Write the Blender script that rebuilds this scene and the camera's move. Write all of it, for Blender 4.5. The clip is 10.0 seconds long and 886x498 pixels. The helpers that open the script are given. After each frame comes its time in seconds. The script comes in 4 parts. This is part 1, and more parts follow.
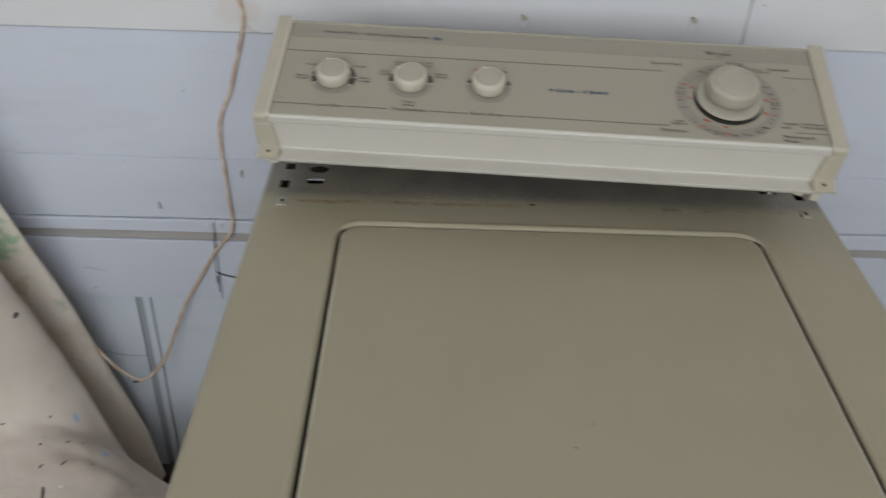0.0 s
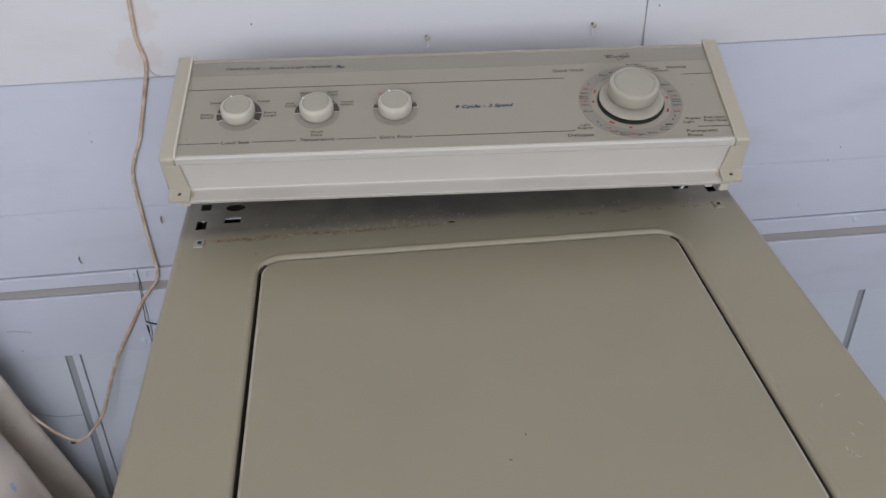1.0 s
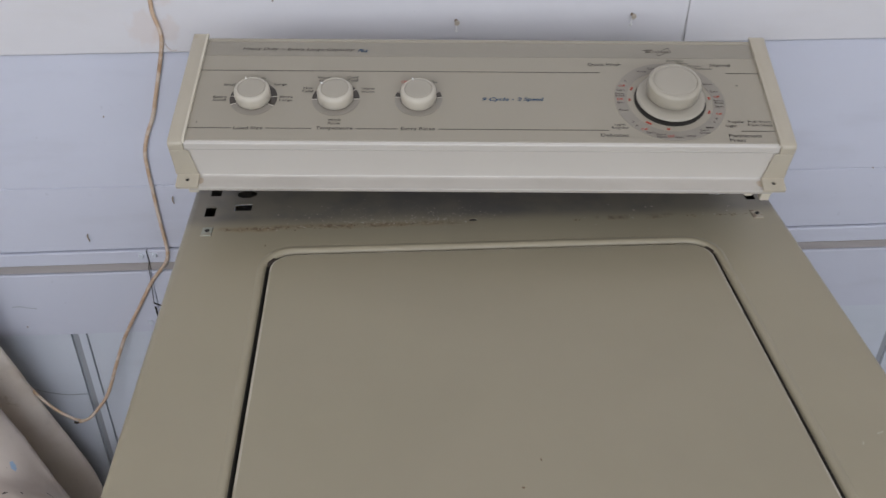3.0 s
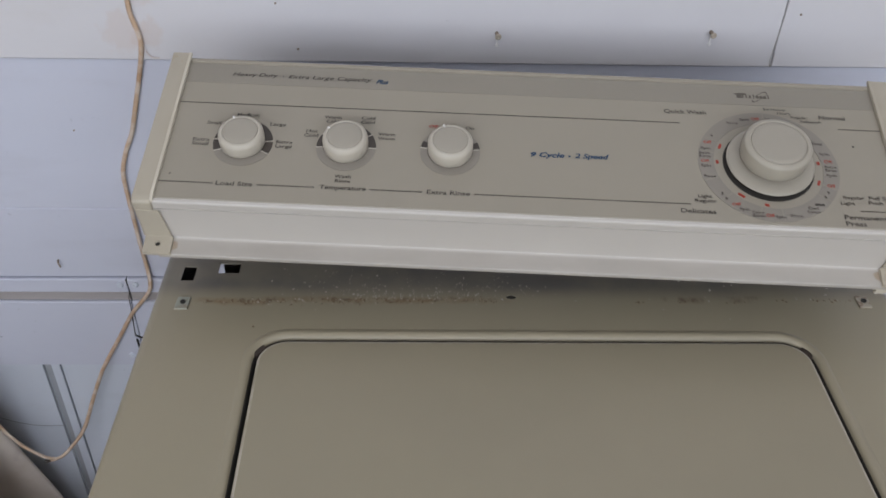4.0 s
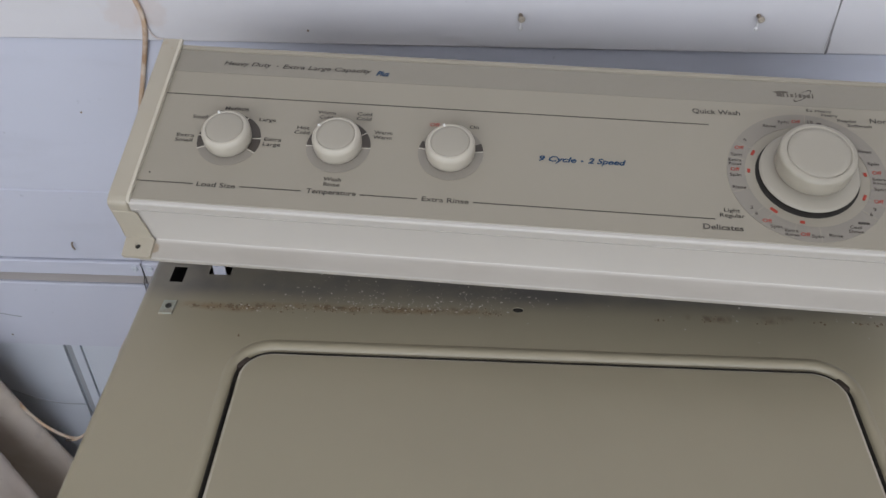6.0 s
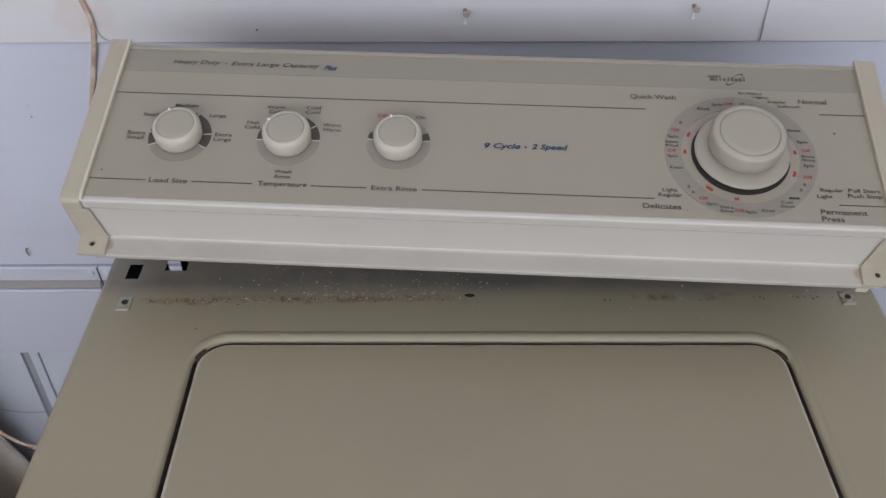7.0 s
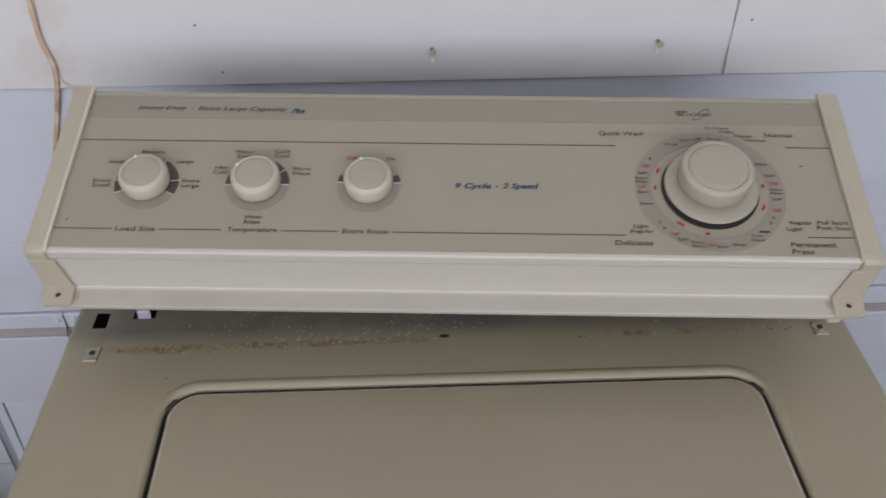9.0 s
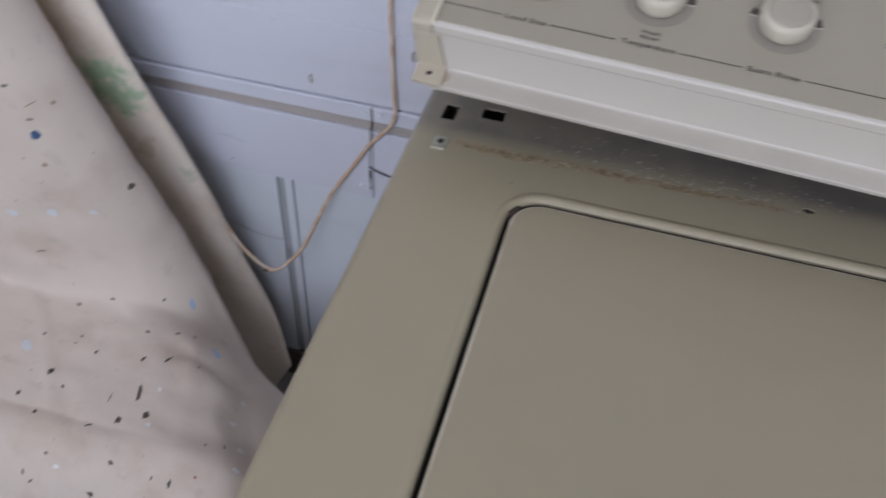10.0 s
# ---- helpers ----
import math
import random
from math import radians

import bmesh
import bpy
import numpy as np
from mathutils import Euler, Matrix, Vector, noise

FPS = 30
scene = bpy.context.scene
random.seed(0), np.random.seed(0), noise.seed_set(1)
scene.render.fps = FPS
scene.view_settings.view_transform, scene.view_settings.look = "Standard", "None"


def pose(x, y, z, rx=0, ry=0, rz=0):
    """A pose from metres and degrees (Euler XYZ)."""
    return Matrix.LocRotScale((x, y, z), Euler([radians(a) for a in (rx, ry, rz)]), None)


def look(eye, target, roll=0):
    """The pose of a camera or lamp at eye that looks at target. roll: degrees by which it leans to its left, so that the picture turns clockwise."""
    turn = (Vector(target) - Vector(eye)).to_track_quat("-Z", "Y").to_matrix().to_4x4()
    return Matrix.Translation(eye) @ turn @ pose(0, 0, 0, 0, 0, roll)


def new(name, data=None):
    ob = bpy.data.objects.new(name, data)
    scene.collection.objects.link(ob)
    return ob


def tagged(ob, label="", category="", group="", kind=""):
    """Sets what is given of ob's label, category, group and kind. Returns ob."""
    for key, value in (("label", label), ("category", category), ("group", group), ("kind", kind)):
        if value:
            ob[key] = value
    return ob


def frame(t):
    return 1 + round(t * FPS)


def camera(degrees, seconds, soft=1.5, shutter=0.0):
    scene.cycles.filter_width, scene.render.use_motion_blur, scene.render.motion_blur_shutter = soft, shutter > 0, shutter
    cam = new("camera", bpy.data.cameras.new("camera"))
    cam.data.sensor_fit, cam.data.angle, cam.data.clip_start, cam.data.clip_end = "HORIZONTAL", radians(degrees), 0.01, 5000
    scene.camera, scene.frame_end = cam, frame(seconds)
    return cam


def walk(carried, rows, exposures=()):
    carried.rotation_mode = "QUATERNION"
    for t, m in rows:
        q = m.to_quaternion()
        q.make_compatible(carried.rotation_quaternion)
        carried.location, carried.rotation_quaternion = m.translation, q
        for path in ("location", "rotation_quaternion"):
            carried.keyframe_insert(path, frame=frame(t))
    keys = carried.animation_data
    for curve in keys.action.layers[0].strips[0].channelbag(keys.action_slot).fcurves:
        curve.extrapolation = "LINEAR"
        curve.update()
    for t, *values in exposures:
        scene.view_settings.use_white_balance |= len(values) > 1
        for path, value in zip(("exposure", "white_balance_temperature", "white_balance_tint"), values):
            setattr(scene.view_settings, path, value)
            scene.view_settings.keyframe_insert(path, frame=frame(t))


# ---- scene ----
cam = camera(52.4, 10.0, shutter=0.4)
PATH = [
    (0, (-0.142, -0.305, 1.485), (-0.105, 1.337, 0.343), 2.5),
    (0.2, (-0.119, -0.303, 1.484), (-0.017, 1.33, 0.335), 1.6),
    (0.5, (-0.115, -0.299, 1.488), (0.03, 1.344, 0.357), 0.2),
    (1, (-0.115, -0.305, 1.486), (0.043, 1.356, 0.384), -1.1),
    (1.5, (-0.113, -0.303, 1.486), (0.033, 1.372, 0.403), -1.0),
    (2, (-0.107, -0.296, 1.488), (0.026, 1.388, 0.418), -0.9),
    (2.5, (-0.111, -0.293, 1.497), (0.019, 1.377, 0.405), -0.4),
    (2.7, (-0.106, -0.285, 1.488), (0.022, 1.374, 0.38), -0.0),
    (3.8, (-0.11, -0.052, 1.464), (-0.054, 1.526, 0.237), 1.7),
    (4, (-0.11, -0.01, 1.462), (-0.037, 1.561, 0.227), 2.1),
    (4.5, (-0.09, 0.043, 1.463), (-0.057, 1.573, 0.175), 1.8),
    (5, (-0.077, 0.065, 1.47), (-0.142, 1.583, 0.169), 0.5),
    (6.3, (-0.047, 0.066, 1.451), (-0.117, 1.578, 0.143), 0.0),
    (6.5, (-0.044, 0.061, 1.45), (-0.087, 1.575, 0.143), 0.2),
    (7, (-0.044, 0.042, 1.457), (-0.033, 1.563, 0.158), 0.3),
    (7.5, (-0.055, 0.037, 1.471), (-0.022, 1.569, 0.186), 0.2),
    (8, (-0.041, 0.063, 1.479), (0.008, 1.615, 0.219), 0.1),
    (8.5, (-0.022, 0.062, 1.467), (0.056, 1.627, 0.223), 0.1),
    (9, (-0.046, 0.052, 1.461), (0.032, 1.613, 0.213), 0.4),
    (9.2, (-0.072, 0.049, 1.449), (-0.027, 1.579, 0.161), 1.6),
    (9.4, (-0.093, 0.049, 1.428), (-0.135, 1.534, 0.09), 2.2),
    (9.5, (-0.106, 0.043, 1.423), (-0.194, 1.507, 0.063), 2.6),
    (9.6, (-0.123, 0.043, 1.42), (-0.266, 1.476, 0.033), 2.5),
    (9.8, (-0.151, 0.043, 1.41), (-0.394, 1.417, -0.023), 2.5),
    (10, (-0.171, 0.044, 1.399), (-0.496, 1.377, -0.056), 3.0),
]
walk(
    cam,
    [(t, look(eye, target, roll)) for t, eye, target, roll in PATH],
    [(0, -0.23, 6770, 2), (0.5, -0.13, 6430, 9), (1.5, -0.11, 6480, 9), (2.5, -0.10, 6560, 9), (4, -0.16, 6470, 9), (4.5, -0.16, 6620, 10), (5, -0.13, 6480, 8), (6.5, -0.11, 6480, 9), (7, -0.13, 6480, 10), (7.6, -0.14, 6480, 10), (8, -0.11, 6380, 8), (8.5, -0.11, 6640, 10), (9, -0.12, 6690, 9), (9.2, -0.12, 6720, 10), (9.5, -0.07, 6600, 8), (10, -0.11, 6250, 12)],
)

# ---- light ----
world = bpy.data.worlds.new("sky")
scene.world = world
world.use_nodes = True
wn = world.node_tree.nodes
wn.clear()
sky = wn.new("ShaderNodeTexSky")
sky.sky_type, sky.sun_disc = "NISHITA", False
sky.sun_elevation, sky.sun_rotation = radians(40), radians(200)
bg = wn.new("ShaderNodeBackground")
bg.inputs["Strength"].default_value = 0.12
wo = wn.new("ShaderNodeOutputWorld")
world.node_tree.links.new(sky.outputs[0], bg.inputs[0])
world.node_tree.links.new(bg.outputs[0], wo.inputs[0])


def area_lamp(name, m, sx, sy, watts, colour):
    lamp = bpy.data.lights.new(name, "AREA")
    lamp.shape, lamp.size, lamp.size_y, lamp.energy, lamp.color = "RECTANGLE", sx, sy, watts, colour
    ob = new(name, lamp)
    ob.matrix_world = m
    return ob


# daylight, from the sky and the pale yard, in the wide high opening behind the walk
area_lamp("daylight_opening", look((-0.35, -2.42, 2.08), (-0.35, 0, 3.90)), 4.5, 1.4, 124.0, (0.864, 0.902, 1.0))


# ---- materials ----
class Mat:
    """A node material and a few shorthands."""

    def __init__(self, name, colour, rough=0.5, metal=0.0, coat=0.0, spec=0.5):
        self.m = bpy.data.materials.new(name)
        self.m.use_nodes = True
        self.t = self.m.node_tree
        self.b = self.t.nodes["Principled BSDF"]
        self.b.inputs["Base Color"].default_value = (*colour, 1)
        self.b.inputs["Roughness"].default_value = rough
        self.b.inputs["Metallic"].default_value = metal
        self.b.inputs["Coat Weight"].default_value = coat
        self.b.inputs["Specular IOR Level"].default_value = spec
        self.colour = None
        self.base = colour
        self.height = None
        self.co = self.t.nodes.new("ShaderNodeTexCoord").outputs["Object"]

    def noise(self, scale, detail=4.0, stretch=None, rough=0.55):
        n = self.t.nodes.new("ShaderNodeTexNoise")
        n.inputs["Scale"].default_value, n.inputs["Detail"].default_value, n.inputs["Roughness"].default_value = scale, detail, rough
        co = self.co
        if stretch:
            mp = self.t.nodes.new("ShaderNodeMapping")
            mp.inputs["Scale"].default_value = stretch
            self.t.links.new(self.co, mp.inputs[0])
            co = mp.outputs[0]
        self.t.links.new(co, n.inputs["Vector"])
        return n.outputs["Fac"]

    def ramp(self, fac, low, high, a=0.0, b=1.0):
        r = self.t.nodes.new("ShaderNodeMapRange")
        r.interpolation_type = "SMOOTHSTEP"
        for key, v in (("From Min", low), ("From Max", high), ("To Min", a), ("To Max", b)):
            r.inputs[key].default_value = v
        self.t.links.new(fac, r.inputs["Value"])
        return r.outputs[0]

    def math(self, op, a, b=0.0):
        n = self.t.nodes.new("ShaderNodeMath")
        n.operation = op
        for k, v in enumerate((a, b)):
            if isinstance(v, (int, float)):
                n.inputs[k].default_value = v
            else:
                self.t.links.new(v, n.inputs[k])
        return n.outputs[0]

    def axis(self, k):
        s = self.t.nodes.new("ShaderNodeSeparateXYZ")
        self.t.links.new(self.co, s.inputs[0])
        return s.outputs[k]

    def tint(self, fac, colour):
        """Mix a colour over the base where fac is one."""
        n = self.t.nodes.new("ShaderNodeMix")
        n.data_type = "RGBA"
        if self.colour is None:
            n.inputs[6].default_value = (*self.base, 1)
        else:
            self.t.links.new(self.colour, n.inputs[6])
        n.inputs[7].default_value = (*colour, 1)
        self.t.links.new(fac, n.inputs[0])
        self.colour = n.outputs[2]
        self.t.links.new(self.colour, self.b.inputs["Base Color"])
        return self

    def gloss(self, fac):
        self.t.links.new(fac, self.b.inputs["Roughness"])
        return self

    def bump(self, fac, strength, depth=0.001):
        n = self.t.nodes.new("ShaderNodeBump")
        n.inputs["Strength"].default_value, n.inputs["Distance"].default_value = strength, depth
        self.t.links.new(fac, n.inputs["Height"])
        if self.height is not None:
            self.t.links.new(self.height, n.inputs["Normal"])
        self.height = n.outputs[0]
        self.t.links.new(self.height, self.b.inputs["Normal"])
        return self


def spot(mat, x, y, z, radius, soft):
    """One inside a ball round a point of the object's space, with a ragged rim."""
    v = mat.t.nodes.new("ShaderNodeVectorMath")
    v.operation = "DISTANCE"
    v.inputs[1].default_value = (x, y, z)
    mat.t.links.new(mat.co, v.inputs[0])
    d = mat.math("ADD", v.outputs["Value"], mat.math("MULTIPLY", mat.math("SUBTRACT", mat.noise(70, 5), 0.5), soft))
    return mat.ramp(d, radius, radius * 0.55)


ENAMEL = (0.324, 0.281, 0.197)


def enamel(name, colour=ENAMEL):
    m = Mat(name, colour, 0.36, spec=0.45)
    m.tint(m.ramp(m.noise(7, 4), 0.35, 0.75, 0, 0.35), tuple(c * 0.86 for c in colour))
    m.tint(m.ramp(m.noise(2.6, 3), 0.4, 0.7, 0, 0.3), (colour[0] * 1.0, colour[1] * 1.02, colour[2] * 0.95))
    m.gloss(m.ramp(m.noise(6, 2), 0.3, 0.7, 0.33, 0.39))
    m.bump(m.noise(9, 2), 0.05, 0.004)
    return m


m_top = enamel("almond_enamel_top")
# the grime line left where the console's flange used to sit
yy, xx = m_top.axis(1), m_top.axis(0)
off_line = m_top.math("ABSOLUTE", m_top.math("SUBTRACT", yy, m_top.math("ADD", m_top.math("ADD", 0.6125, m_top.math("MULTIPLY", xx, 0.0125)), m_top.math("MULTIPLY", m_top.math("SUBTRACT", m_top.noise(22, 3), 0.5), 0.012))))
near = m_top.ramp(off_line, 0.0066, 0.0006)
left_part = m_top.math("MULTIPLY", m_top.ramp(xx, -0.312, -0.303), m_top.ramp(xx, 0.0, -0.09))
right_part = m_top.math("MULTIPLY", m_top.ramp(xx, 0.1, 0.15), m_top.ramp(m_top.noise(38, 4, (1, 0.5, 1)), 0.48, 0.60))
m_top.tint(m_top.math("MULTIPLY", m_top.math("MULTIPLY", near, left_part), m_top.ramp(m_top.noise(80, 6), 0.38, 0.6, 0.2, 0.9)), (0.265, 0.188, 0.108))
m_top.tint(m_top.math("MULTIPLY", m_top.math("MULTIPLY", near, left_part), m_top.ramp(m_top.noise(120, 6), 0.54, 0.64, 0, 0.7)), (0.13, 0.080, 0.045))
m_top.tint(m_top.math("MULTIPLY", m_top.math("MULTIPLY", near, right_part), 0.9), (0.155, 0.105, 0.07))
# dust under the console, darkened further to paint in the console's shade
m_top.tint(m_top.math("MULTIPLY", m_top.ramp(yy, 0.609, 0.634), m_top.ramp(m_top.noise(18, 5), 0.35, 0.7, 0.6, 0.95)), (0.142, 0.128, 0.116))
m_enamel = enamel("almond_enamel")
m_lid = enamel("almond_enamel_lid", (0.312, 0.271, 0.191))

# lighter enamel that paints the highlight along the lid's rolled edge
m_lid_edge = Mat("pale_highlight_enamel_edge", (0.47, 0.42, 0.335), 0.34)
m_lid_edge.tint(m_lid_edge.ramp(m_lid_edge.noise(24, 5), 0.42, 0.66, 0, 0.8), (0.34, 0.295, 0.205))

m_strip = Mat("almond_painted_steel", (0.522, 0.486, 0.440), 0.33)
m_strip.tint(m_strip.ramp(m_strip.noise(14, 4, (0.3, 1, 1)), 0.4, 0.75, 0, 0.3), (0.48, 0.44, 0.39))
# a film of dust on the flange, which also paints in its duller shading
m_strip.tint(m_strip.math("MULTIPLY", m_strip.ramp(m_strip.axis(1), -0.0055, -0.0075), m_strip.ramp(m_strip.noise(24, 4, (0.4, 1, 1)), 0.3, 0.7, 0.55, 0.9)), (0.385, 0.350, 0.305))
m_strip.bump(m_strip.noise(700, 2), 0.05, 0.0003)
for side in (-1, 1):
    m_strip.tint(m_strip.math("MULTIPLY", spot(m_strip, side * 0.3025, -0.0120, -0.0460, 0.0055, 0.008), 0.55), (0.30, 0.20, 0.10))
m_face = Mat("greige_control_panel", (0.316, 0.281, 0.221), 0.42)
m_face.tint(m_face.ramp(m_face.noise(9, 4, (0.5, 1, 1)), 0.35, 0.75, 0, 0.3), (0.30, 0.268, 0.214))
m_face.tint(m_face.ramp(m_face.noise(230, 3), 0.68, 0.78, 0, 0.3), (0.3, 0.25, 0.19))
m_face.bump(m_face.noise(1200, 2), 0.06, 0.0003)
m_band = Mat("greige_ribbed_band", (0.258, 0.231, 0.187), 0.45)
wv = m_band.t.nodes.new("ShaderNodeTexWave")
wv.bands_direction = "Y"
wv.inputs["Scale"].default_value, wv.inputs["Distortion"].default_value = 260, 0.3
m_band.t.links.new(m_band.co, wv.inputs["Vector"])
m_band.tint(m_band.ramp(wv.outputs["Fac"], 0.3, 0.7, 0, 0.5), (0.30, 0.268, 0.217))
m_cap = Mat("almond_plastic", (0.43, 0.382, 0.300), 0.42)
m_cap.tint(m_cap.ramp(m_cap.noise(28, 5), 0.4, 0.75, 0, 0.4), (0.40, 0.345, 0.260))
m_cap.tint(m_cap.ramp(m_cap.noise(60, 5), 0.66, 0.74, 0, 0.25), (0.36, 0.25, 0.14))
m_cap.bump(m_cap.noise(500, 3), 0.12, 0.0004)
m_seam = Mat("brown_crease", (0.42, 0.39, 0.35), 0.6)
m_rim = Mat("pale_almond_plastic", (0.58, 0.53, 0.43), 0.4)
m_rim.tint(m_rim.ramp(m_rim.noise(40, 4), 0.45, 0.7, 0, 0.4), (0.50, 0.44, 0.33))
m_knob = Mat("off_white_knob_plastic", (0.50, 0.455, 0.378), 0.42)
m_knob.tint(m_knob.ramp(m_knob.noise(50, 4), 0.4, 0.75, 0, 0.35), (0.42, 0.375, 0.30))
m_knob.bump(m_knob.noise(800, 3), 0.1, 0.0003)
m_knob_top = Mat("greige_knob_insert", (0.36, 0.325, 0.265), 0.5)
m_knob_top.bump(m_knob_top.noise(900, 3), 0.12, 0.0003)
m_dial = Mat("greige_dial_plastic", (0.385, 0.348, 0.282), 0.45)
m_dial.tint(m_dial.ramp(m_dial.noise(50, 4), 0.4, 0.75, 0, 0.35), (0.35, 0.312, 0.25))
m_dial.bump(m_dial.noise(800, 3), 0.1, 0.0003)
m_ring = Mat("grey_printed_ring", (0.258, 0.230, 0.192), 0.45)
m_ring.tint(m_ring.ramp(m_ring.noise(40, 3), 0.4, 0.7, 0, 0.25), (0.29, 0.259, 0.213))
m_arc = Mat("dark_brown_print", (0.062, 0.05, 0.04), 0.45)
m_ink = Mat("brown_grey_print", (0.060, 0.050, 0.041), 0.5)
m_ink_pale = Mat("pale_brown_print", (0.11, 0.092, 0.072), 0.5)
m_red = Mat("red_print", (0.37, 0.045, 0.028), 0.5)
m_blue = Mat("blue_print", (0.006, 0.042, 0.100), 0.5)
m_tick = Mat("pale_print", (0.50, 0.455, 0.38), 0.5)
m_white = Mat("white_plastic", (0.8, 0.79, 0.76), 0.4)
m_white.tint(m_white.ramp(m_white.noise(80, 4), 0.45, 0.75, 0, 0.4), (0.6, 0.58, 0.53))
# unseen console backing, coloured near-black to deepen the shade beneath it
m_under = Mat("shade_dark_backing", (0.085, 0.078, 0.068), 0.7)
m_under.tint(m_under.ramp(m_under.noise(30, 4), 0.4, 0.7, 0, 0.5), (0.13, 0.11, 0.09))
# near-black for cracks, and for shade painted into gaps and holes
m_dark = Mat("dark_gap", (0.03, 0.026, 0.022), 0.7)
m_zinc = Mat("zinc_plated_steel", (0.55, 0.55, 0.53), 0.38, 0.85)
m_zinc.tint(m_zinc.ramp(m_zinc.noise(90, 5), 0.5, 0.7, 0, 0.6), (0.32, 0.24, 0.17))
m_clip = Mat("galvanised_clip", (0.37, 0.375, 0.31), 0.5, 0.2)
m_clip.tint(m_clip.ramp(m_clip.noise(150, 5), 0.5, 0.68, 0, 0.6), (0.3, 0.24, 0.17))
m_clip_dirty = Mat("grimy_clip", (0.42, 0.37, 0.29), 0.6, 0.2)
m_clip_dirty.tint(m_clip_dirty.ramp(m_clip_dirty.noise(170, 5), 0.45, 0.6), (0.2, 0.13, 0.085))
m_hinge = Mat("dark_brown_plastic", (0.045, 0.032, 0.024), 0.5)
m_rubber = Mat("black_rubber", (0.03, 0.03, 0.03), 0.8)


def paint(name, colour, dirt, grime=0.35):
    m = Mat(name, colour, 0.5)
    m.tint(m.ramp(m.noise(2.6, 5), 0.35, 0.75, 0, 0.4), tuple(c * 0.93 for c in colour))
    m.tint(m.ramp(m.noise(9, 6, (0.45, 1, 1.6)), 0.5, 0.8, 0, grime), dirt)
    m.tint(m.ramp(m.noise(75, 4), 0.70, 0.77, 0, 0.4), tuple(c * 0.62 for c in colour))
    m.gloss(m.ramp(m.noise(14, 4), 0.3, 0.7, 0.42, 0.62))
    m.bump(m.noise(55, 5, (0.25, 1, 1.2)), 0.16, 0.0015)
    m.bump(m.noise(5, 2), 0.12, 0.006)
    return m


m_wall_up = paint("warm_white_wall_paint", (0.648, 0.628, 0.640), (0.54, 0.505, 0.48))
for x, z, size in ((-0.425, 1.03, 0.030), (-0.400, 1.03, 0.022), (-0.402, 1.085, 0.026), (-0.400, 1.14, 0.03)):
    m_wall_up.tint(m_wall_up.math("MULTIPLY", spot(m_wall_up, x, 0.92, z, size, 0.04), 0.38), (0.60, 0.50, 0.45))
m_wall = paint("cool_white_wall_paint", (0.585, 0.595, 0.675), (0.46, 0.46, 0.51), 0.5)
m_wall_low = paint("pale_grey_blue_paint", (0.61, 0.64, 0.70), (0.48, 0.50, 0.53), 0.5)
m_bandwood = Mat("bare_taupe_strip", (0.36, 0.325, 0.31), 0.75)
m_bandwood.tint(m_bandwood.ramp(m_bandwood.noise(16, 6, (0.12, 1, 3)), 0.4, 0.7, 0, 0.6), (0.47, 0.44, 0.43))
m_bandwood.bump(m_bandwood.noise(60, 5, (0.1, 1, 3)), 0.3, 0.001)
m_groove = Mat("groove_grey", (0.33, 0.34, 0.365), 0.8)
# dark colour standing in for the deep shade at the wall's foot
m_foot = Mat("dark_shade_board", (0.07, 0.06, 0.052), 0.8)
m_foot.tint(m_foot.ramp(m_foot.noise(20, 5, (0.3, 1, 1)), 0.4, 0.7, 0, 0.7), (0.12, 0.10, 0.085))
m_thread = Mat("grey_thread", (0.38, 0.36, 0.34), 0.9)
m_rust = Mat("rusty_nail", (0.30, 0.235, 0.18), 0.6, 0.4)
m_screw = Mat("paint_smeared_screw", (0.52, 0.45, 0.36), 0.5, 0.3)
m_drip = Mat("dried_paint_drip", (0.8, 0.78, 0.76), 0.35)
m_sliver = Mat("pinkish_paint_flake", (0.60, 0.53, 0.50), 0.6)
m_wire = Mat("tan_cable_sheath", (0.52, 0.36, 0.24), 0.5)
m_wire.tint(m_wire.ramp(m_wire.noise(60, 5), 0.42, 0.66), (0.64, 0.53, 0.43))
m_wire.tint(m_wire.ramp(m_wire.noise(25, 4), 0.6, 0.7, 0, 0.5), (0.34, 0.19, 0.10))


def canvas(name, colour):
    m = Mat(name, colour, 0.9, spec=0.2)
    m.tint(m.ramp(m.noise(3.2, 5), 0.35, 0.7, 0, 0.6), tuple(c * f for c, f in zip(colour, (0.88, 0.86, 0.84))))
    m.tint(m.ramp(m.noise(11, 6), 0.50, 0.72, 0, 0.6), tuple(c * f for c, f in zip(colour, (0.80, 0.75, 0.68))))
    m.tint(m.ramp(m.noise(28, 6, (1, 1.6, 1)), 0.58, 0.72, 0, 0.45), tuple(c * f for c, f in zip(colour, (0.76, 0.74, 0.74))))
    m.tint(m.ramp(m.noise(120, 3), 0.72, 0.77, 0, 0.5), (0.12, 0.09, 0.07))
    m.bump(m.noise(600, 2), 0.25, 0.0006)
    m.bump(m.noise(26, 5), 0.3, 0.004)
    return m


m_canvas = canvas("paint_spotted_canvas", (0.63, 0.55, 0.485))
m_canvas_back = canvas("stained_canvas", (0.74, 0.66, 0.575))
m_canvas_back.tint(m_canvas_back.math("MULTIPLY", spot(m_canvas_back, -0.822, 0.840, 0.677, 0.060, 0.05), m_canvas_back.ramp(m_canvas_back.noise(30, 4), 0.36, 0.52, 0, 0.85)), (0.30, 0.43, 0.27))
m_canvas_back.tint(m_canvas_back.math("MULTIPLY", spot(m_canvas_back, -0.745, 0.845, 0.527, 0.035, 0.05), m_canvas_back.ramp(m_canvas_back.noise(30, 4), 0.45, 0.6, 0, 0.6)), (0.36, 0.42, 0.33))
